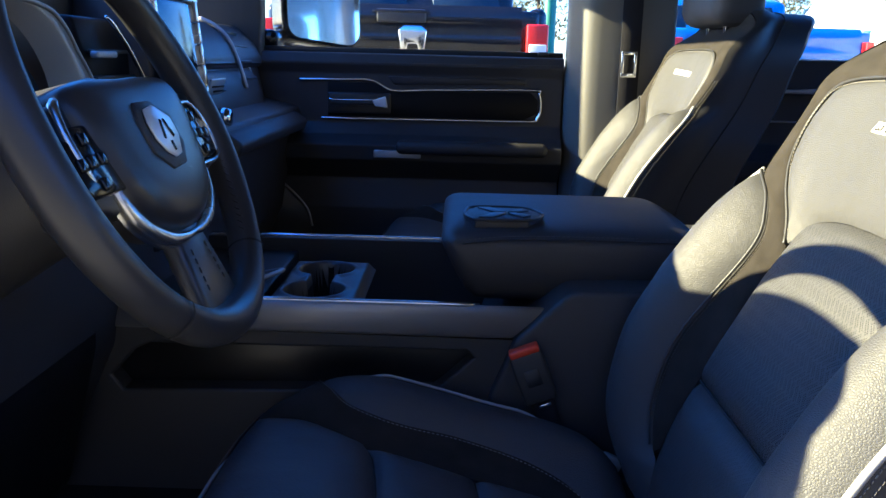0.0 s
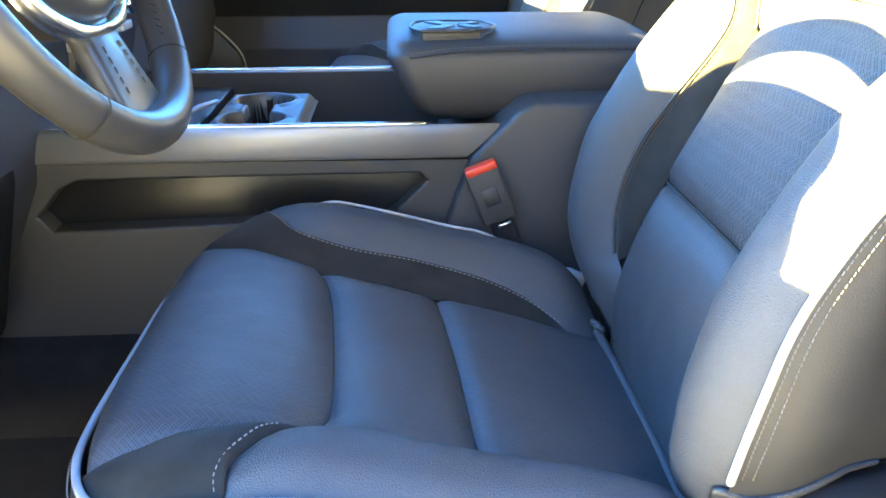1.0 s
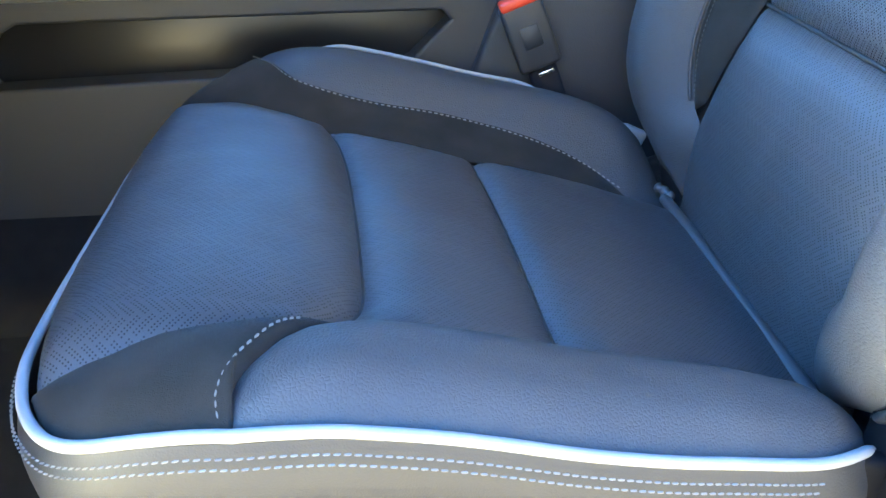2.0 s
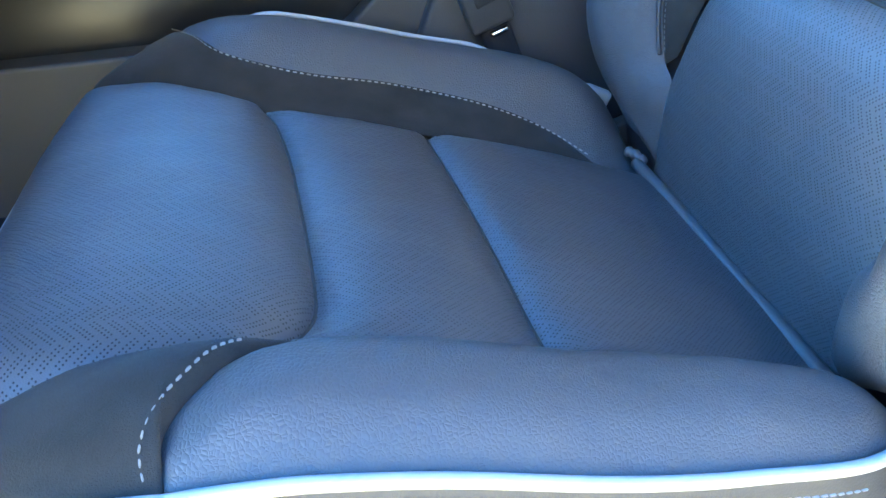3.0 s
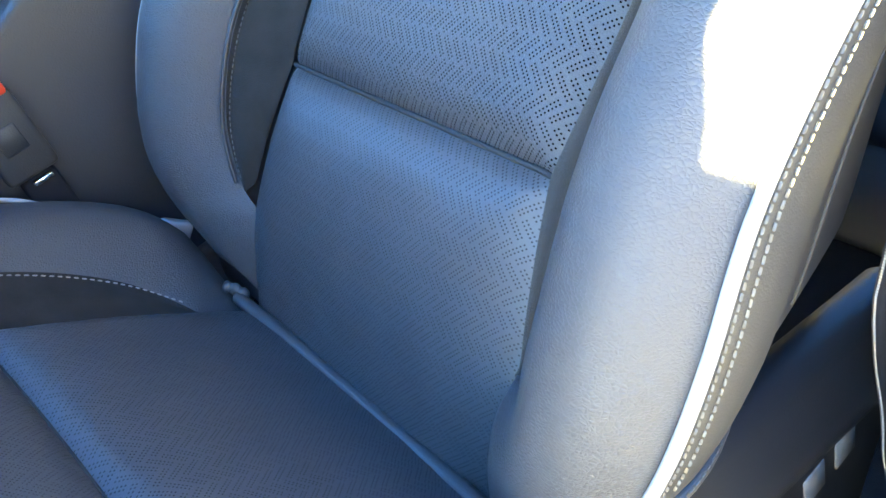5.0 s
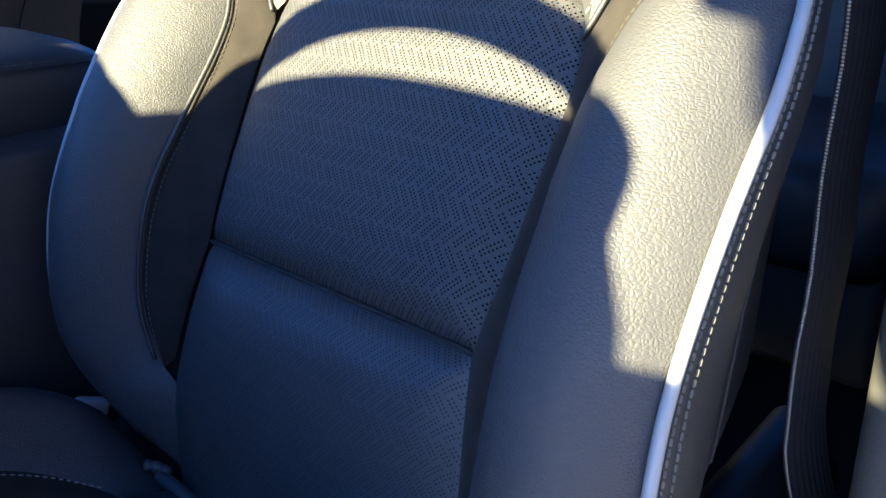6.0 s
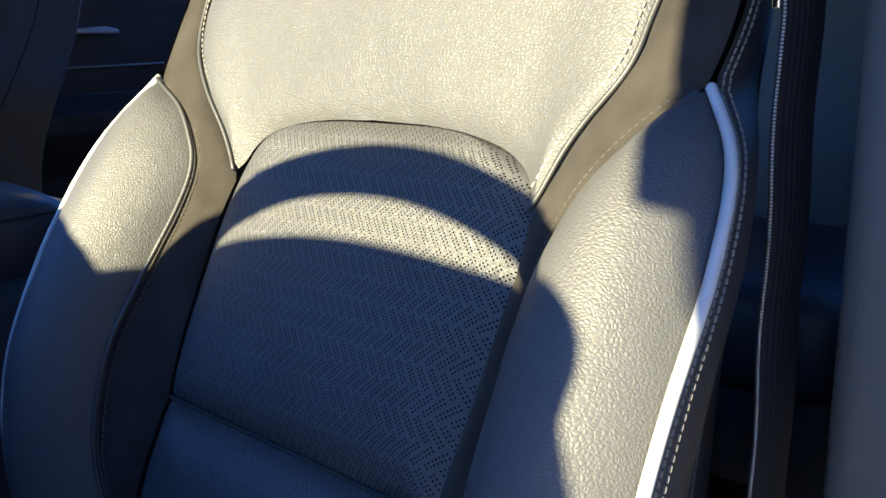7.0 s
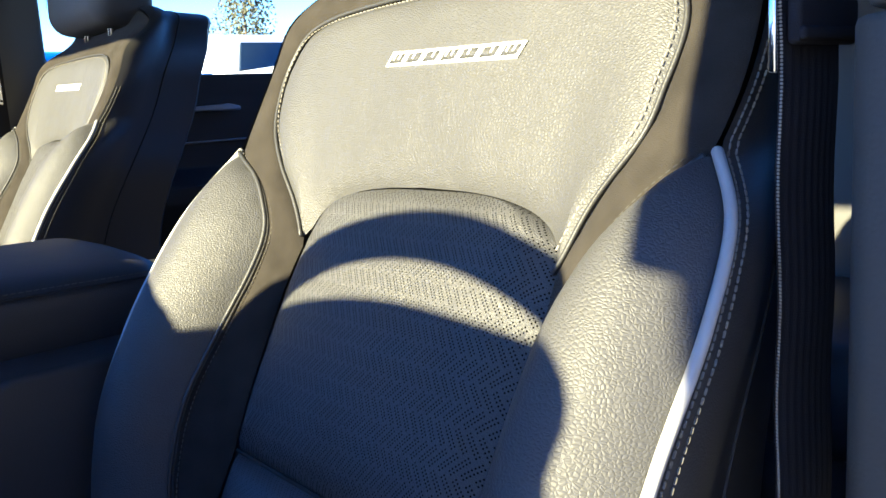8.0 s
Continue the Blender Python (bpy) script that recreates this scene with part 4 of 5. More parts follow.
    # cup holder: a raised plate with two round wells joined by a waist
    cx, r = -.192, .045
    wells = (1.420, 1.550)
    xs, ys = np.linspace(-.262, -.116, 59), np.linspace(1.352, 1.622, 109)
    P, D = np.zeros((59, 109, 3)), np.zeros((59, 109))
    for i, x in enumerate(xs):
        for j, yv in enumerate(ys):
            d = min(math.hypot(x - cx, yv - w) - r for w in wells)
            d = min(d, max(abs(x - cx) - .018, abs(yv - 1.485) - .06))
            out = max(abs(x + .189) - .058, abs(yv - 1.487) - .120)
            D[i, j] = d
            P[i, j] = (x, yv, .652 + .004 * math.exp(-((d - .005) / .005) ** 2) - .016 * float(step(0, .016, out)) - .078 * float(1 - step(-.006, .001, d)))
    me = grid_mesh(P)
    part("cup_holder", me, M_plate, con, "silver cup holder plate with two dark wells")
    me.materials.append(M_dark)
    for i in range(58):
        for j in range(108):
            me.polygons[i * 108 + j].material_index = int(D[i:i + 2, j:j + 2].mean() < -.0015)
    part("latch", tube(spline([(-.30, 1.42, .655), (-.27, 1.43, .668), (-.255, 1.47, .668), (-.262, 1.51, .660), (-.29, 1.53, .650)], 24), .006, 8, flat=.6), M_silver, con, "silver latch loop")
    part("switch_plate", rounded((-.33, 1.45, .652), (.06, .10, .012), .004), M_gloss, con)
    # housing under the armrest
    hs = [(.108, .626), (.155, .672), (.172, .690), (.190, .699), (.52, .705), (.60, .60), (.60, .37), (.012, .37)]
    part("rear_housing", prism(hs, "y", NEAR - .016, FAR + .016, .008, 3), M_vinyl, con, "black vinyl console rear housing")
    return con


console()


def armrest():
    lid = thing("armrest_lid", (.2, 1.53, .70), "padded black vinyl armrest lid with an embossed badge on the console", "armrest")
    n, m, LONG = 70, 60, .385
    # lofted cross-sections along x: a soft box whose front leans forward and whose tail is rounded
    P = []
    for s in 0.5 - 0.5 * np.cos(np.linspace(0, math.pi, n)):
        e, g = min(1.0, s * LONG / .030), min(1.0, (1 - s) * LONG / .050)
        e2, g2 = math.sqrt(max(0.0, 1 - (1 - e) ** 2)), math.sqrt(max(0.0, 1 - (1 - g) ** 2))
        a = np.linspace(0, 2 * math.pi, m, endpoint=False)
        ca, sa = np.cos(a), np.sin(a)
        yy, zz = np.sign(ca) * np.abs(ca) ** .30, np.sign(sa) * np.abs(sa) ** .36
        half_w = .186 * (.88 + .12 * e2) * (.80 + .20 * g2)
        half_h = .058 * (.72 + .28 * e2) * (.55 + .45 * g2)
        z = .711 + zz * half_h + .007 * (1 - yy**2) * (zz > 0) - .004 * (1 - g2)
        y = 1.535 + yy * half_w * (1 - .07 * (zz < -.2) * np.abs(zz))
        x = .002 + s * LONG + np.maximum(0, .745 - z) * .50 * (1 - s) ** 2
        P.append(np.stack([x + 0 * y, y, z], -1))
    P = np.array(P)
    caps = [np.repeat(q.mean(axis=0)[None], m, 0) + np.array([dx, 0, 0]) for q, dx in ((P[0], -.003), (P[-1], .002))]
    front = (P[0] + caps[0]) / 2 + np.array([-.002, 0, 0])
    P = np.concatenate([caps[0][None], front[None], P, caps[1][None]], 0)
    part("pad", grid_mesh(P, closed_v=True, flip=True), M_vinyl, lid, "padded black vinyl")
    c = spline([(.016, 1.362, .744), (.040, 1.3505, .749), (.10, 1.3495, .756), (.20, 1.3495, .758), (.36, 1.3505, .757)], 60)
    part("stitching", dashes(c + np.array([0, .0008, .004]), np.tile([0, -.7, .7], (60, 1)), .0050, .0020, .0004, .0005), M_dthread, lid)
    part("seam_groove", tube(c + np.array([0, -.0002, -.001]), .0014, 6), M_rubber, lid)
    pts = [(.050, 1.345), (.128, 1.352), (.150, 1.40), (.150, 1.44), (.128, 1.49), (.052, 1.492), (.038, 1.45), (.036, 1.39)]
    pts = [(x, 1.430 + (y - 1.42) * .74) for x, y in pts]
    badge = part("badge", prism(pts, "z", .764, .7785, .002), M_vinyl, lid, "raised black badge plate")
    for pts in ([(.055, 1.362), (.075, 1.358), (.098, 1.415), (.080, 1.418)], [(.055, 1.474), (.075, 1.478), (.098, 1.424), (.080, 1.421)], [(.100, 1.412), (.122, 1.372), (.134, 1.392), (.112, 1.418)], [(.100, 1.428), (.122, 1.468), (.134, 1.448), (.112, 1.422)]):
        part("badge_relief", prism([(x, 1.430 + (y - 1.42) * .74) for x, y in pts], "z", .7775, .7812, .0012), M_plastic2, badge)
    part("badge_edge", tube(spline([(x, 1.430 + (y - 1.42) * .74, .7785) for x, y in [(.050, 1.345), (.128, 1.352), (.150, 1.40), (.150, 1.44), (.128, 1.49), (.052, 1.492), (.038, 1.45), (.036, 1.39), (.050, 1.345)]], 80), .0024, 8), M_plastic2, badge)
    return lid


armrest()


def buckle():
    b = thing("seat_belt_buckle", (.13, 1.262, .5), "black seat belt buckle with a red release button", "buckle")
    a, c = Vector((.1185, 1.262, .622)), Vector((.147, 1.262, .549))
    ang = math.degrees(math.atan2(c.x - a.x, a.z - c.z))
    mid = (a + c) / 2
    part("buckle_body", rounded((mid.x, 1.262, mid.z), (.046, .022, .075), .005, 3, (0, -ang, 0)), M_plastic, b)
    top = mid + (a - c) * .5
    part("release_button", rounded((top.x + .0005, 1.2605, top.z - .001), (.042, .020, .011), .003, 2, (0, -ang, 0)), M_red, b, "red release button")
    part("label_plate", rounded((mid.x, 1.2505, mid.z), (.020, .002, .024), .001, 1, (0, -ang, 0)), M_plastic, b)
    part("clip", rounded((c.x + .004, 1.255, c.z - .003), (.018, .006, .005), .001, 1, (0, -ang, 0)), M_chrome, b, "bright metal clip")
    part("stalk", tube(np.array([(.149, 1.264, .545), (.166, 1.266, .50), (.182, 1.268, .44)]), .016, 10, flat=.45), M_belt, b, "black webbing stalk")
    return b


buckle()


# ---------------------------------------------------------------- steering wheel
def steering_wheel():
    C, TILT = Vector((-.276, .955, .933)), 25.5
    w = thing("steering_wheel", C, "black leather steering wheel with chrome spokes trim and airbag cover", "steering wheel")
    M = pose(C.x, C.y, C.z, 0, 90 - TILT, 0)      # local z points at the driver, local x down, y across

    def put(me_or_bm):
        me_or_bm.transform(M)
        return me_or_bm
    R, r = .198, .0165
    a = np.linspace(0, 2 * math.pi, 96, endpoint=False)
    ring = np.stack([R * np.cos(a), R * np.sin(a), a * 0], 1)
    thick = r * (1 + .10 * np.cos(2 * a) ** 2)
    part("rim", put(tube(ring, thick, 18, closed=True, flat=1.12)), M_wheel, w, "smooth black leather rim")
    for ang in (38, 142, 218, 322):
        q = radians(ang)
        seg = np.linspace(q - .008, q + .008, 5)
        part("rim_seam", put(tube(np.stack([R * np.cos(seg), R * np.sin(seg), seg * 0], 1), r * 1.125, 18, flat=1.1, caps=False)), M_rubber, w)
    for sgn in (1, -1):
        seg = np.linspace(sgn * .75, sgn * 1.9, 60)
        line = np.stack([(R - r * .93) * np.cos(seg), (R - r * .93) * np.sin(seg), seg * 0 + .006], 1)
        nn = np.stack([-np.cos(seg), -np.sin(seg), seg * 0 + .3], 1)
        me = dashes(line, nn, .006, .003, .0016, .0014, .9)
        part("rim_stitching", put(me), M_plastic2, w)
    # airbag cover: rounded shield lofted towards the driver
    ring_pts = spline([(-.050, 0), (-.051, .050), (-.049, .092), (-.040, .118), (-.012, .124), (.028, .112), (.054, .103), (.078, .083), (.094, .050), (.101, .020), (.102, 0)], 46)
    ring_pts = np.vstack([ring_pts, ring_pts[::-1][1:-1] * np.array([1, -1])])
    lay = []
    for f, z in ((1.0, -.03), (1.0, -.010), (.985, .002), (.94, .010), (.84, .016), (.66, .0195), (.4, .0212), (.001, .022)):
        lay.append(np.concatenate([(ring_pts - np.array([.025, 0])) * f + np.array([.025, 0]), np.full((len(ring_pts), 1), z)], 1))
    part("airbag_cover", put(grid_mesh(np.array(lay), closed_v=True)), M_wheel, w, "black vinyl airbag cover")
    emb = part("emblem_plate", put(prism([(x * 1.15 + .013, y * 1.15 - .005) for x, y in [(-.028, -.030), (-.028, .002), (-.014, .034), (.012, .036), (.028, .020), (.030, -.012), (.014, -.036), (-.012, -.038)]], "z", .0185, .0232, .002)), M_vinyl, w, "raised dark emblem plate")
    shape = [(-.021, -.024), (-.024, -.002), (-.012, .024), (.004, .026), (.020, .014), (.022, -.002), (.016, -.016), (.004, -.026), (-.010, -.028)]
    part("emblem", put(prism([(x * 1.12 + .013, y * 1.12 - .005) for x, y in shape], "z", .023, .0262, .0022)), M_pale, emb, "pale polished emblem shape")
    for sgn in (1, -1):
        part("emblem_gap", put(rounded((.010, -.005 + sgn * .0075, .0262), (.020, .0045, .002), .0008, 1, (0, 0, sgn * 25))), M_gloss, emb)
    part("emblem_gap", put(rounded((.027, -.005, .0262), (.010, .005, .002), .0008, 1)), M_gloss, emb)
    part("airbag_word", put(rounded((.052, .017, .0200), (.006, .024, .002), .0005, 1, (0, 8, 0))), M_plastic2, w)
    # spokes
    for sgn in (1, -1):
        pts = [(-.036, .070), (-.030, .190), (.040, .190), (.055, .170), (.072, .065)]
        part("side_spoke", put(prism([(x, sgn * y) for x, y in pts], "z", -.026, .000, .006)), M_plastic2, w, "black side spoke")
        part("switch_pad", put(prism([(-.012, sgn * .100), (-.011, sgn * .150), (.008, sgn * .168), (.036, sgn * .171), (.047, sgn * .160), (.048, sgn * .098)], "z", .000, .008, .003)), M_gloss, w, "gloss black switch pad")
        loop = spline([(-.015, sgn * .108, .007), (-.016, sgn * .130, .007), (-.014, sgn * .151, .007), (.006, sgn * .171, .007), (.036, sgn * .175, .006), (.050, sgn * .164, .005), (.052, sgn * .106, .004)], 60)
        if sgn < 0:
            loop = spline([(-.032, -.140, .004), (-.026, -.149, .006), (-.006, -.154, .006), (.016, -.153, .006), (.034, -.146, .004)], 40)
        part("switch_trim", put(tube(loop, .0030 if sgn > 0 else .0046, 8)), M_trim, w, "chrome switch surround")
        for k, (x, y) in enumerate(((.000, .134), (.018, .118), (.019, .138), (.020, .156), (.038, .134))):
            part("button", put(rounded((x, sgn * y, .009), (.011, .013, .004), .002, 2)), M_gloss, w)
    low = [(.080, -.030), (.080, .030), (.190, .050), (.192, -.050)]
    part("lower_spoke", put(prism(low, "z", -.020, .000, .006)), M_wheel, w, "black leather lower spoke")
    half = spline([(.028, .113), (.042, .110), (.058, .103), (.080, .084), (.096, .051), (.103, .020), (.104, 0)], 30)
    edge = np.vstack([half, half[::-1][1:] * np.array([1, -1])])
    along = np.gradient(edge, axis=0)
    along /= np.linalg.norm(along, axis=1)[:, None]
    away = np.stack([along[:, 1], -along[:, 0]], 1) * np.where(edge[:1, 1] > 0, -1, 1)
    wide = np.interp(np.linspace(0, 1, len(edge)), [0, .14, .30, .5, .70, .86, 1], [.003, .014, .015, .006, .015, .014, .003])
    band = np.array([[(*(e + n * w * f), h) for f, h in ((0, -.006), (.0, .005), (.3, .0075), (.75, .0065), (1.0, .002), (1.0, -.006))] for e, n, w in zip(edge, away, wide)])
    part("lower_trim", put(grid_mesh(band)), M_trim, w, "bright curved lower trim")
    for sgn in (1, -1):
        line = np.linspace((.12, sgn * .020, .001), (.170, sgn * .026, .001), 20)
        part("spoke_stitching", put(dashes(line, np.tile([0, 0, 1.0], (20, 1)), .006, .003, .0016)), M_plastic2, w)
    col = tube(np.array([tuple(M @ Vector((0, 0, -.02))), tuple(M @ Vector((0, 0, -.10))), tuple(M @ Vector((.02, 0, -.30)))]), np.array([.060, .075, .085]), 20)
    part("column_shroud", col, M_plastic, w, "black plastic column shroud")
    for sgn in (1, -1):
        st = np.array([tuple(M @ Vector((0, sgn * .05, -.05))), tuple(M @ Vector((.02, sgn * .10, -.045))), tuple(M @ Vector((.05, sgn * .155, -.03)))])
        part("stalk", tube(spline(st, 14), np.linspace(.009, .013, 14), 10), M_plastic2, w, "black control stalk")
    return w


steering_wheel()


# ---------------------------------------------------------------- dashboard
def dashboard():
    d = thing("dashboard", (-.6, 1.53, .6), "black dashboard with central display, vents and silver trim", "dashboard")
    prof = [(-1.02, .30), (-.62, .30), (-.50, .50), (-.455, .60), (-.44, .70), (-.43, .80), (-.40, .84), (-.41, .87), (-.50, .89), (-.52, .99), (-.545, 1.018), (-.62, 1.030), (-1.02, 1.00)]
    part("body", prism(prof, "y", .60, 2.474, .006), M_vinyl, d, "soft black vinyl dashboard body")
    part("upper_pad", prism([(-.68, 1.02), (-.62, 1.074), (-.585, 1.076), (-.555, 1.062), (-.522, 1.030), (-.503, .990), (-.505, .972), (-.54, .962), (-.68, .96)], "y", 1.70, 2.472, .010, 3), M_vinyl, d, "padded upper dashboard")
    # added above the view; casts the far bolster's shadow edge, shades the armrest
    part("centre_pad", prism([(1.19, 1.00), (1.19, 1.062), (1.205, 1.082), (1.232, 1.100), (1.29, 1.112), (1.66, 1.112), (1.70, 1.085), (1.70, 1.00)], "x", -.64, -.545, .008, 3), M_vinyl, d, "unseen raised centre of the dashboard top, added for its cast shadow")
    part("glove_box", prism([(-.56, .958), (-.510, .966), (-.490, .940), (-.478, .900), (-.472, .868), (-.56, .86)], "y", 1.70, 2.36, .008, 3), M_vinyl, d, "upper glove box door")
    plate = part("nameplate", rounded((-.481, 1.945, .936), (.006, .105, .034), .003, 2, (0, 17, 0)), M_silver, d, "small metal nameplate")
    for k in range(3):
        part("plate_bar", rounded((-.4765 + .0025 * (k - 1), 1.945, .936 - .009 * (k - 1)), (.002, .09, .004), .0005, 1, (0, 17, 0)), M_dark, plate)
    for y0, pts in ((2.20, [(-.59, 1.082), (-.556, 1.066), (-.526, 1.037), (-.503, .985), (-.485, .926)]), (2.36, [(-.589, 1.068), (-.56, 1.040), (-.534, 1.000), (-.51, .945), (-.493, .900)])):
        part("end_vent_trim", tube(spline([(x + .004, y0, z) for x, z in pts], 30), .0050, 10), M_satin, d, "satin silver vent surround")
    for k in range(4):
        x, z = ((-.548, 1.052), (-.526, 1.020), (-.512, .985), (-.50, .945))[k]
        part("vent_slat", rounded((x, 2.28, z), (.02, .14, .006), .002, 1), M_plastic2, d)
    # instrument hood and cluster
    a = np.linspace(0, math.pi, 30)
    arch = np.stack([np.where(np.cos(a) < 0, .214, .235) * np.cos(a) - .012 * np.sin(a), .082 * np.sin(a) ** np.where(np.cos(a) < 0, .55, 1.5)], 1)
    # near end raised and drawn down out of view to shape the seat's shadow
    arch[:, 1] += .022 * step(.60, .85, -np.cos(a))
    arch = np.vstack([arch, [(-.226, -.01), (-.244, -.10)]])
    P = np.array([[(x, SEAT_Y + q[0] * k, 1.015 + q[1] * k + dz) for q in arch] for x, k, dz in ((-.66, 1.0, .0), (-.56, 1.03, .012), (-.50, 1.04, .012), (-.475, 1.03, .004), (-.48, .99, -.006), (-.60, .95, -.006))])
    part("instrument_hood", grid_mesh(P), M_vinyl, d, "arched black instrument hood")
    part("cluster_glass", prism([(SEAT_Y - .19, .87), (SEAT_Y + .19, .87), (SEAT_Y + .18, 1.02), (SEAT_Y - .18, 1.02)], "x", -.60, -.59, .002), M_screen, d, "dark instrument display", smooth=False)
    for sgn in (1, -1):
        inner = spline([(0, 1.050), (.07, 1.046), (.112, 1.034), (.158, 1.004), (.188, .962), (.197, .90), (.198, .84)], 40)
        outer = spline([(0, 1.058), (.13, 1.050), (.180, 1.034), (.220, .998), (.266, .952), (.288, .90), (.290, .84)], 40)
        if sgn < 0:
            outer[:, 0] = np.minimum(outer[:, 0], .222)
        P = np.array([[(-.452, SEAT_Y + sgn * a[0], a[1]), (-.430, SEAT_Y + sgn * (a[0] * .4 + b[0] * .6), a[1] * .4 + b[1] * .6), (-.428, SEAT_Y + sgn * b[0], b[1]), (-.50, SEAT_Y + sgn * b[0], b[1] - .002)] for a, b in zip(inner, outer)])
        cheek = part("cluster_cheek", grid_mesh(P, flip=sgn < 0), M_silver, d, "grey instrument surround")
        part("cheek_edge", tube(P[:, 2], .0028, 8), M_satin, cheek, "bright surround edge")
    part("lower_panel", prism([(-.62, .34), (-.50, .42), (-.45, .62), (-.44, .82), (-.52, .84), (-.62, .80)], "y", .66, 1.24, .012), M_dark, d, "black knee panel")
    # centre stack
    st = [(-.56, .72), (-.43, .70), (-.405, .80), (-.435, 1.05), (-.46, 1.085), (-.54, 1.085)]
    part("stack_body", prism(st, "y", 1.425, 1.70, .008), M_plastic2, d, "black centre stack")
    part("vent_body", prism([(-.58, .78), (-.455, .78), (-.462, 1.00), (-.475, 1.046), (-.56, 1.05)], "y", 1.275, 1.43, .006), M_dark, d, "dark centre vent housing")
    part("vent_tab", rounded((-.440, 1.288, .998), (.012, .062, .009), .003), M_satin, d, "small satin vent tab")
    for k in range(4):
        part("vent_slat", rounded((-.452, 1.345, .90 + .034 * k), (.012, .13, .005), .001, 1), M_plastic2, d)
    part("vent_trim", tube(spline([(-.436, 1.292, 1.045), (-.434, 1.312, 1.034), (-.430, 1.361, .996), (-.426, 1.408, .944), (-.422, 1.43, .88)], 30), .0030, 8), M_chrome, d, "thin bright vent surround")
    M2 = pose(-.414, 1.525, .965, 0, 83.5, 0)

    def put(b):
        b.transform(M2)
        return b
    part("display", put(rounded((0, 0, 0), (.235, .185, .010), .004)), M_screen, d, "dark glossy central display")
    for sgn in (1, -1):
        for k in range(7):
            part("display_trim", put(rounded((-.105 + .035 * k, sgn * .097, .003), (.0338, .010, .010), .0012)), M_trim, d, "bright segmented display trim")
    part("display_top_trim", put(rounded((-.126, 0, .003), (.016, .208, .012), .002)), M_trim, d, "bright display top trim")
    for k in range(3):
        part("knob", lathe([(0, .020), (.015, .020), (.018, .014), (.018, 0), (.0, 0)], (-.405, 1.40 + .10 * k, .80), 24, "x"), M_chrome, d, "chrome edged knob")
    part("knob", lathe([(0, .022), (.015, .022), (.019, .014), (.019, 0), (.0, 0)], (-.432, 1.787, .884), 24, "x"), M_chrome, d, "chrome edged knob")
    for k in range(4):
        part("switch", rounded((-.405, 1.38 + .07 * k, .765), (.012, .05, .014), .003), M_silver, d, "silver toggle switch")
    part("lower_shelf", prism([(-.47, .80), (-.38, .815), (-.37, .84), (-.40, .86), (-.47, .86)], "y", 1.72, 2.40, .008), M_vinyl, d)
    return d


dashboard()


# ---------------------------------------------------------------- belts
def belts():
    b = thing("seat_belt", (.43, .682, .3), "black webbing seat belt hanging from its guide on the pillar", "seat belt", "seat belts")
    z = np.linspace(.30, 1.30, 60)
    x = .4285 + .6 * np.maximum(0, .60 - z)
    s = np.linspace(-1, 1, 33)               # ribs run along the webbing
    P = np.array([[(xx + .0275 * q, .684 + .0015 * q * q + .0008 * math.sin(zz * 60) + .0006 * abs(math.sin(q * 13.0)), zz) for q in s] for xx, zz in zip(x, z)])
    Q = P[:, ::-1] + np.array([0, .0016, 0])
    part("webbing", grid_mesh(np.concatenate([P, Q], 1), closed_v=True), M_belt, b, "black woven webbing")
    # pale edge dots; the thread colour also carries the sunlit line along it
    part("webbing_edge", dashes(P[:, 0] + np.array([-.0006, -.0006, 0]), np.tile([-.6, -.8, 0], (60, 1)), .0012, .0005, .00065, .0004), M_thread, b, "pale dotted webbing edge, its sunlit line put in the colour")
    part("loop", join(rounded((.430, .680, .940), (.058, .007, .022), .003), rounded((.430, .6765, .934), (.057, .005, .006), .002)), M_belt, b, "folded webbing stop")
    part("guide", rounded((.399, .688, .934), (.003, .004, .034), .0012), M_chrome, b, "chrome belt guide edge")
    return b


belts()
pb = thing("seat_belt", (.45, 2.385, .9), "black seat belt with a pale latch plate by the passenger pillar", "seat belt", "seat belts")
part("webbing", rounded((.455, 2.388, .95), (.05, .003, 1.15), .001, 1), M_belt, pb)
part("latch_plate", join(rounded((.452, 2.380, 1.030), (.040, .005, .010), .002), rounded((.436, 2.380, 1.003), (.008, .005, .062), .002), rounded((.468, 2.380, 1.003), (.008, .005, .062), .002), rounded((.452, 2.380, .975), (.040, .005, .012), .002)), M_chrome, pb, "pale metal latch plate")

# plastic cover on the seat's outer foot, with its raised word and a maker's mark reduced to bars
lab = thing("seat_side_cover", (.30, .70, .45), "satin black plastic cover at the outer foot of the driver seat", "seat cover")
prof = [(.738, .34), (.738, .528), (.728, .534), (.716, .534), (.706, .526), (.690, .501), (.686, .490), (.689, .480), (.697, .472), (.699, .40), (.699, .34)]
bm = prism(prof, "x", .246, .52, .004, 3)
for v in bm.verts:
    v.co.z += .12 * (v.co.x - .30) + .25 * max(0.0, v.co.x - .44) ** 2
    v.co.x += .10 * (v.co.z - .55) if v.co.x < .3 else 0
part("cover", bm, M_dark, lab, "satin black plastic cover with a sloping upper face")
part("front_plate", prism([(.05, .40), (.07, .452), (.12, .486), (.21, .496), (.25, .490), (.25, .38), (.06, .38)], "y", .708, .722, .005, 3), M_dark, lab, "black plastic plate below the cushion")
for k in range(3):
    part("mark", rounded((.392 + .031 * k, .6975, .442 + .013 * k), (.022, .002, .030), .001, 1, (0, -24, 0)), M_mark, lab, "pale maker's mark bar")
txt = bpy.data.curves.new("airbag_word", "FONT")
txt.body = "AIRBAG"
txt.size = .0085
txt.extrude = .0006
tob = bpy.data.objects.new("tmp_word", txt)
scene.collection.objects.link(tob)
bpy.context.view_layer.update()
me = bpy.data.meshes.new_from_object(tob)
bpy.data.objects.remove(tob)
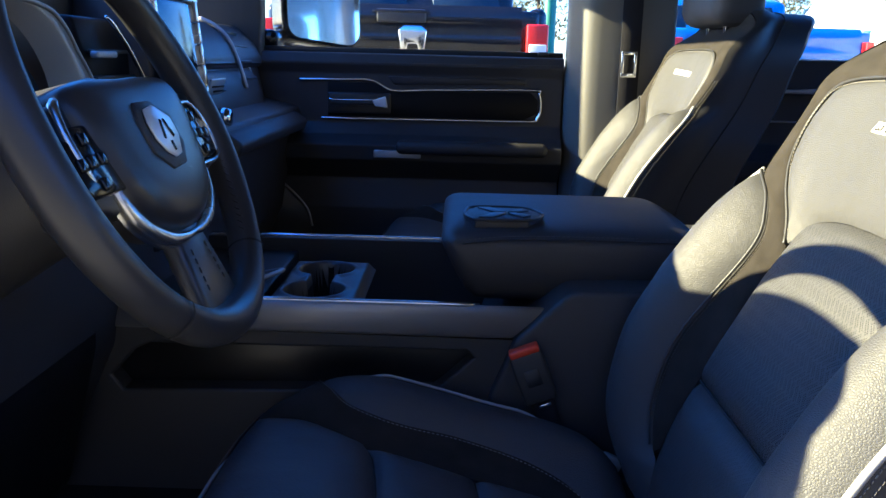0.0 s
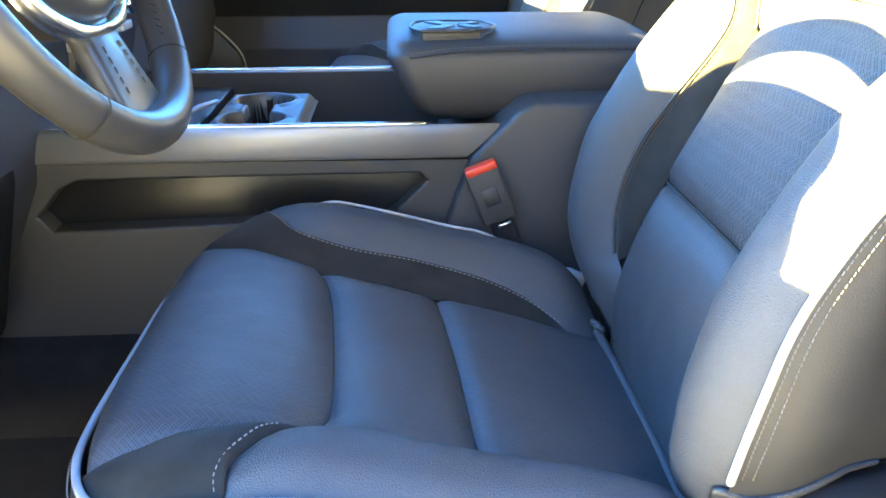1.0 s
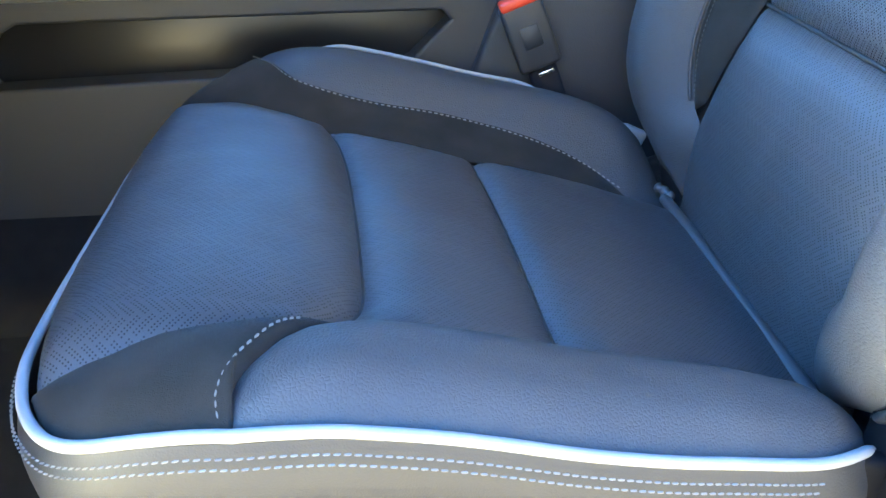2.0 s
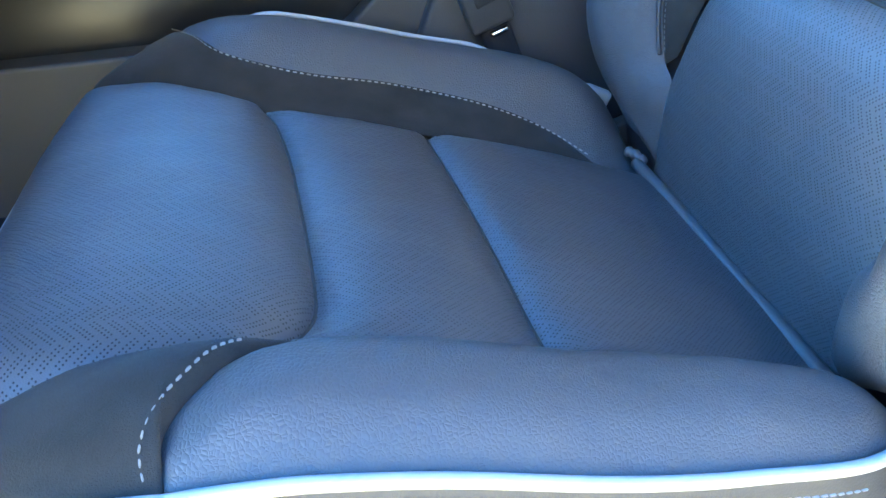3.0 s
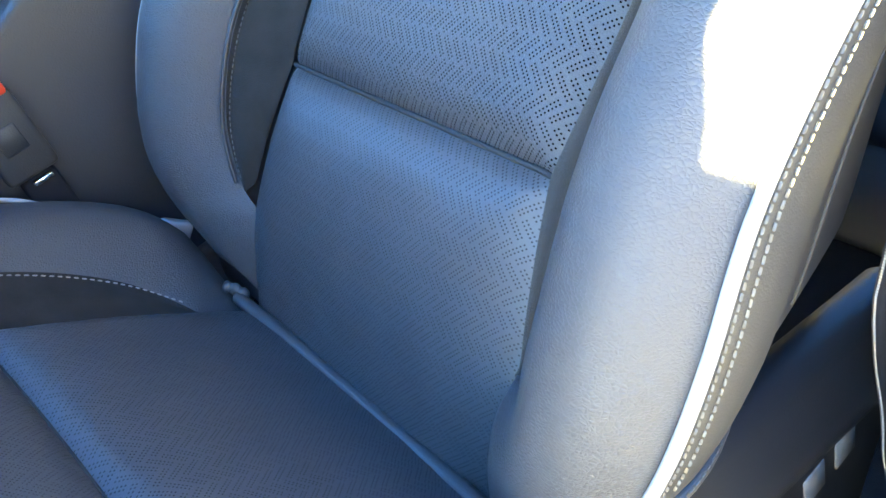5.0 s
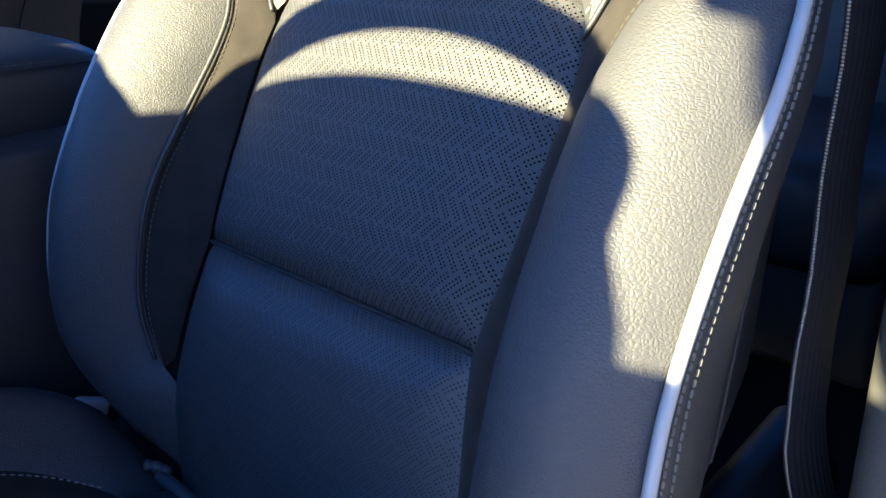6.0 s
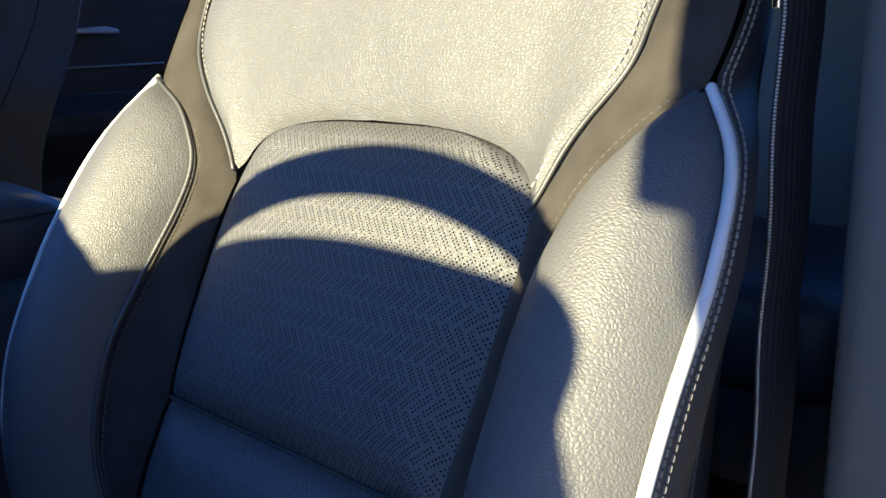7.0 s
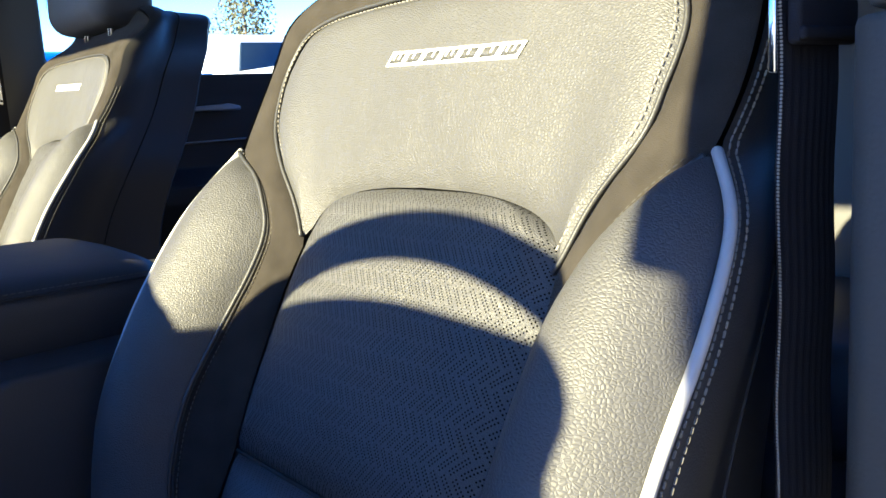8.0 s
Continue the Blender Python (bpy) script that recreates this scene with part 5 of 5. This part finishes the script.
me.transform(Matrix.Translation((.278, .6880, .4975)) @ pose(0, 0, 0, 64, 0, 0) @ pose(0, 0, 0, 0, 0, 9))
part("word", me, M_plastic2, lab, "embossed word", smooth=False)


# ---------------------------------------------------------------- outside
# added wall out of view that cuts low sky light from the driver's side
M_plaster = coat("beige plaster wall", (0.36, 0.325, 0.27), 0.9, grain=60, bump=0.4, depth=0.004, spots=0.25, scale=1.2)
sky_block = part("unseen_sky_block", prism([(-9, -.05), (14, -.05), (14, 4.9), (-9, 4.9)], "y", -5.3, -5.0), M_plaster, None, smooth=False)
tagged(sky_block, "added beige wall out of view, cuts sky light at the driver door", "wall", kind="structure")
ground = part("ground", prism([(-300, -300), (300, -300), (300, 300), (-300, 300)], "z", -.45, -.35), M_asphalt, None, smooth=False)
tagged(ground, "worn grey asphalt of the car park", "ground", kind="structure")


def door_mirror():
    m = thing("door_mirror", (-.45, 2.66, 1.0), "black door mirror with a bright glass outside the passenger window", "mirror")
    def shell(half_y, half_z, r, x0, x1, bevel):
        pts = []
        for cy, cz, a0 in ((half_y - r, half_z - r, 0), (-half_y + r, half_z - r, 90), (-half_y + r, -half_z + r, 180), (half_y - r, -half_z + r * .6, 270)):
            pts += [(cy + r * math.cos(radians(a0 + k * 15)), cz + r * math.sin(radians(a0 + k * 15))) for k in range(7)]
        bm = prism(pts, "x", x0, x1, bevel, 3)
        bm.transform(pose(-.378, 2.695, 1.178, 0, -4, -50))
        return bm
    part("housing", shell(.132, .140, .05, -.07, .002, .012), M_black_paint, m, "black mirror housing")
    part("mirror_glass", shell(.119, .127, .042, .001, .006, .0), M_mirror, m, "silvered mirror glass", smooth=False)
    part("arm", rounded((-.52, 2.62, 1.045), (.10, .22, .05), .02), M_black_paint, m)
    return m


door_mirror()


def parked_pickup(name, x, y, paint, label):
    """A pickup parked tail first, its height given from the ground."""
    z0 = -.35
    t = thing(name, (x, y, z0), label, "pickup", "parked pickups")
    w = .975
    rows = []
    for h, back in ((.78, .0), (.90, -.012), (1.20, -.004), (1.40, .012), (1.45, -.012), (1.50, -.016), (1.56, .012), (1.60, -.004), (1.64, -.006), (1.69, .014), (1.715, .03)):
        rows.append([(x + k, y + back + .03 * abs(k) ** 3, z0 + h) for k in np.linspace(-.80, .80, 21)])
    part("tailgate", grid_mesh(np.array(rows), flip=True), paint, t, "glossy tailgate with a pressed crease")
    part("bed_end", rounded((x, y + .10, z0 + 1.24), (1.86, .08, .90), .03), paint, t)
    for s in (-1, 1):
        part("bed_side", rounded((x + s * (w - .06), y + 1.05, z0 + 1.25), (.13, 1.95, .92), .05), paint, t)
        lamp = part("tail_lamp", rounded((x + s * (w - .065), y + .02, z0 + 1.35), (.15, .12, .50), .014), M_lamp_red, t, "red tail lamp")
        part("lens", rounded((x + s * (w - .062), y - .046, z0 + 1.40), (.12, .02, .13), .01), M_lamp_clear, lamp, "clear lamp lens")
        part("wheel", lathe([(0, -.14), (.30, -.14), (.41, -.10), (.41, .10), (.30, .14), (0, .14)], (x + s * .82, y + 1.2, z0 + .41), 32, "x"), M_rubber, t)
        part("cab_glass", rounded((x + s * .835, y + 3.1, z0 + 1.86), (.02, 1.7, .30), .01), M_carglass, t)
    cab = [(y + 2.0, z0 + .8), (y + 2.0, z0 + 1.72), (y + 2.12, z0 + 2.08), (y + 2.5, z0 + 2.14), (y + 3.6, z0 + 2.12), (y + 4.4, z0 + 1.70), (y + 5.8, z0 + 1.60), (y + 5.9, z0 + .8)]
    part("cab", prism(cab, "x", x - .86, x + .86, .06, 3), paint, t)
    for s in (-1, 1):
        pane = [(x + s * .12, z0 + 1.74), (x + s * .76, z0 + 1.74), (x + s * .68, z0 + 2.03), (x + s * .12, z0 + 2.03)]
        bm = prism(pane, "y", y - .02, y + .02, .006)
        bm.transform(Matrix.Translation((0, y + 1.985, z0 + 1.72)) @ Matrix.Rotation(-math.atan2(.12, .36), 4, "X") @ Matrix.Translation((0, -y, -z0 - 1.72)))
        part("rear_window", bm, M_carglass, t, "dark rear window")
    part("bumper", rounded((x, y - .06, z0 + .68), (1.90, .22, .22), .05), M_chrome, t, "chrome rear bumper")
    h = part("handle", rounded((x - .03, y - .012, z0 + 1.635), (.34, .03, .09), .018), M_plastic2, t, "black tailgate handle")
    part("handle_trim", rounded((x - .03, y - .022, z0 + 1.665), (.40, .02, .022), .008), paint, h)
    shape = [(-.085, -.07), (-.10, .06), (-.06, .095), (.06, .095), (.10, .06), (.085, -.07), (.045, -.10), (.03, -.03), (-.03, -.03), (-.045, -.10)]
    part("emblem", prism([(x + .05 + a, z0 + 1.478 + b) for a, b in shape], "y", y - .04, y + .01, .010), M_chrome, t, "large chrome emblem shape")
    return t


parked_pickup("black_pickup", -.355, 6.2, M_black_paint, "black parked pickup seen from behind with red tail lamps")
parked_pickup("blue_pickup", 2.90, 8.2, M_blue_paint, "bright blue parked pickup beside the black one")
parked_pickup("white_pickup", 4.78, 6.3, M_white_paint, "white parked pickup at the end of the row")
parked_pickup("pale_pickup", 3.4, 15.0, M_white_paint, "pale parked pickup in the row behind")


def tree(x, y, h, seed):
    rng = random.Random(seed)
    t = thing("tree", (x, y, -.35), "bare-looking olive brown tree beyond the lot", "tree", "trees")
    part("trunk", tube(np.array([(x, y, -.35), (x + .1, y, h * .3), (x, y + .1, h * .8)]), np.array([.22, .16, .05]), 10), M_bark, t)
    verts, faces = [], []
    for k in range(3200):
        a, r = rng.uniform(0, 2 * math.pi), rng.uniform(.1, 1) ** .6
        z = rng.uniform(.25, 1.0)
        wide = h * .30 * (1.15 - z) ** .6 * (1 + .35 * math.sin(a * 3 + z * 9 + seed))
        c = Vector((x + math.cos(a) * r * wide, y + math.sin(a) * r * wide, -.35 + h * z))
        s = rng.uniform(.07, .20)
        u = Vector((rng.uniform(-1, 1), rng.uniform(-1, 1), rng.uniform(-1, 1))).normalized()
        v = u.orthogonal().normalized()
        w = u.cross(v)
        b = len(verts)
        verts += [c - v * s, c + w * s * .6, c + v * s, c - w * s * .6, c + u * s * .3]
        faces += [(b, b + 1, b + 4), (b + 1, b + 2, b + 4), (b + 2, b + 3, b + 4), (b + 3, b, b + 4)]
    me = bpy.data.meshes.new("crown")
    me.from_pydata([tuple(v) for v in verts], [], faces)
    part("crown", me, M_leaf, t, "uneven crown of small leaf clumps", smooth=False)
    return t


for k in range(16):
    rng = random.Random(40 + k)
    ang = radians(-25 + 7.5 * k)
    dist = rng.uniform(55, 75)
    tree(math.sin(ang) * dist, math.cos(ang) * dist, rng.uniform(9.5, 13.0), k)
pole = part("sign_post", tube(np.array([(1.33, 13.0, -.35), (1.33, 13.0, 3.6)]), .09, 12), M_green)
tagged(pole, "green painted metal post in the car park", "post")
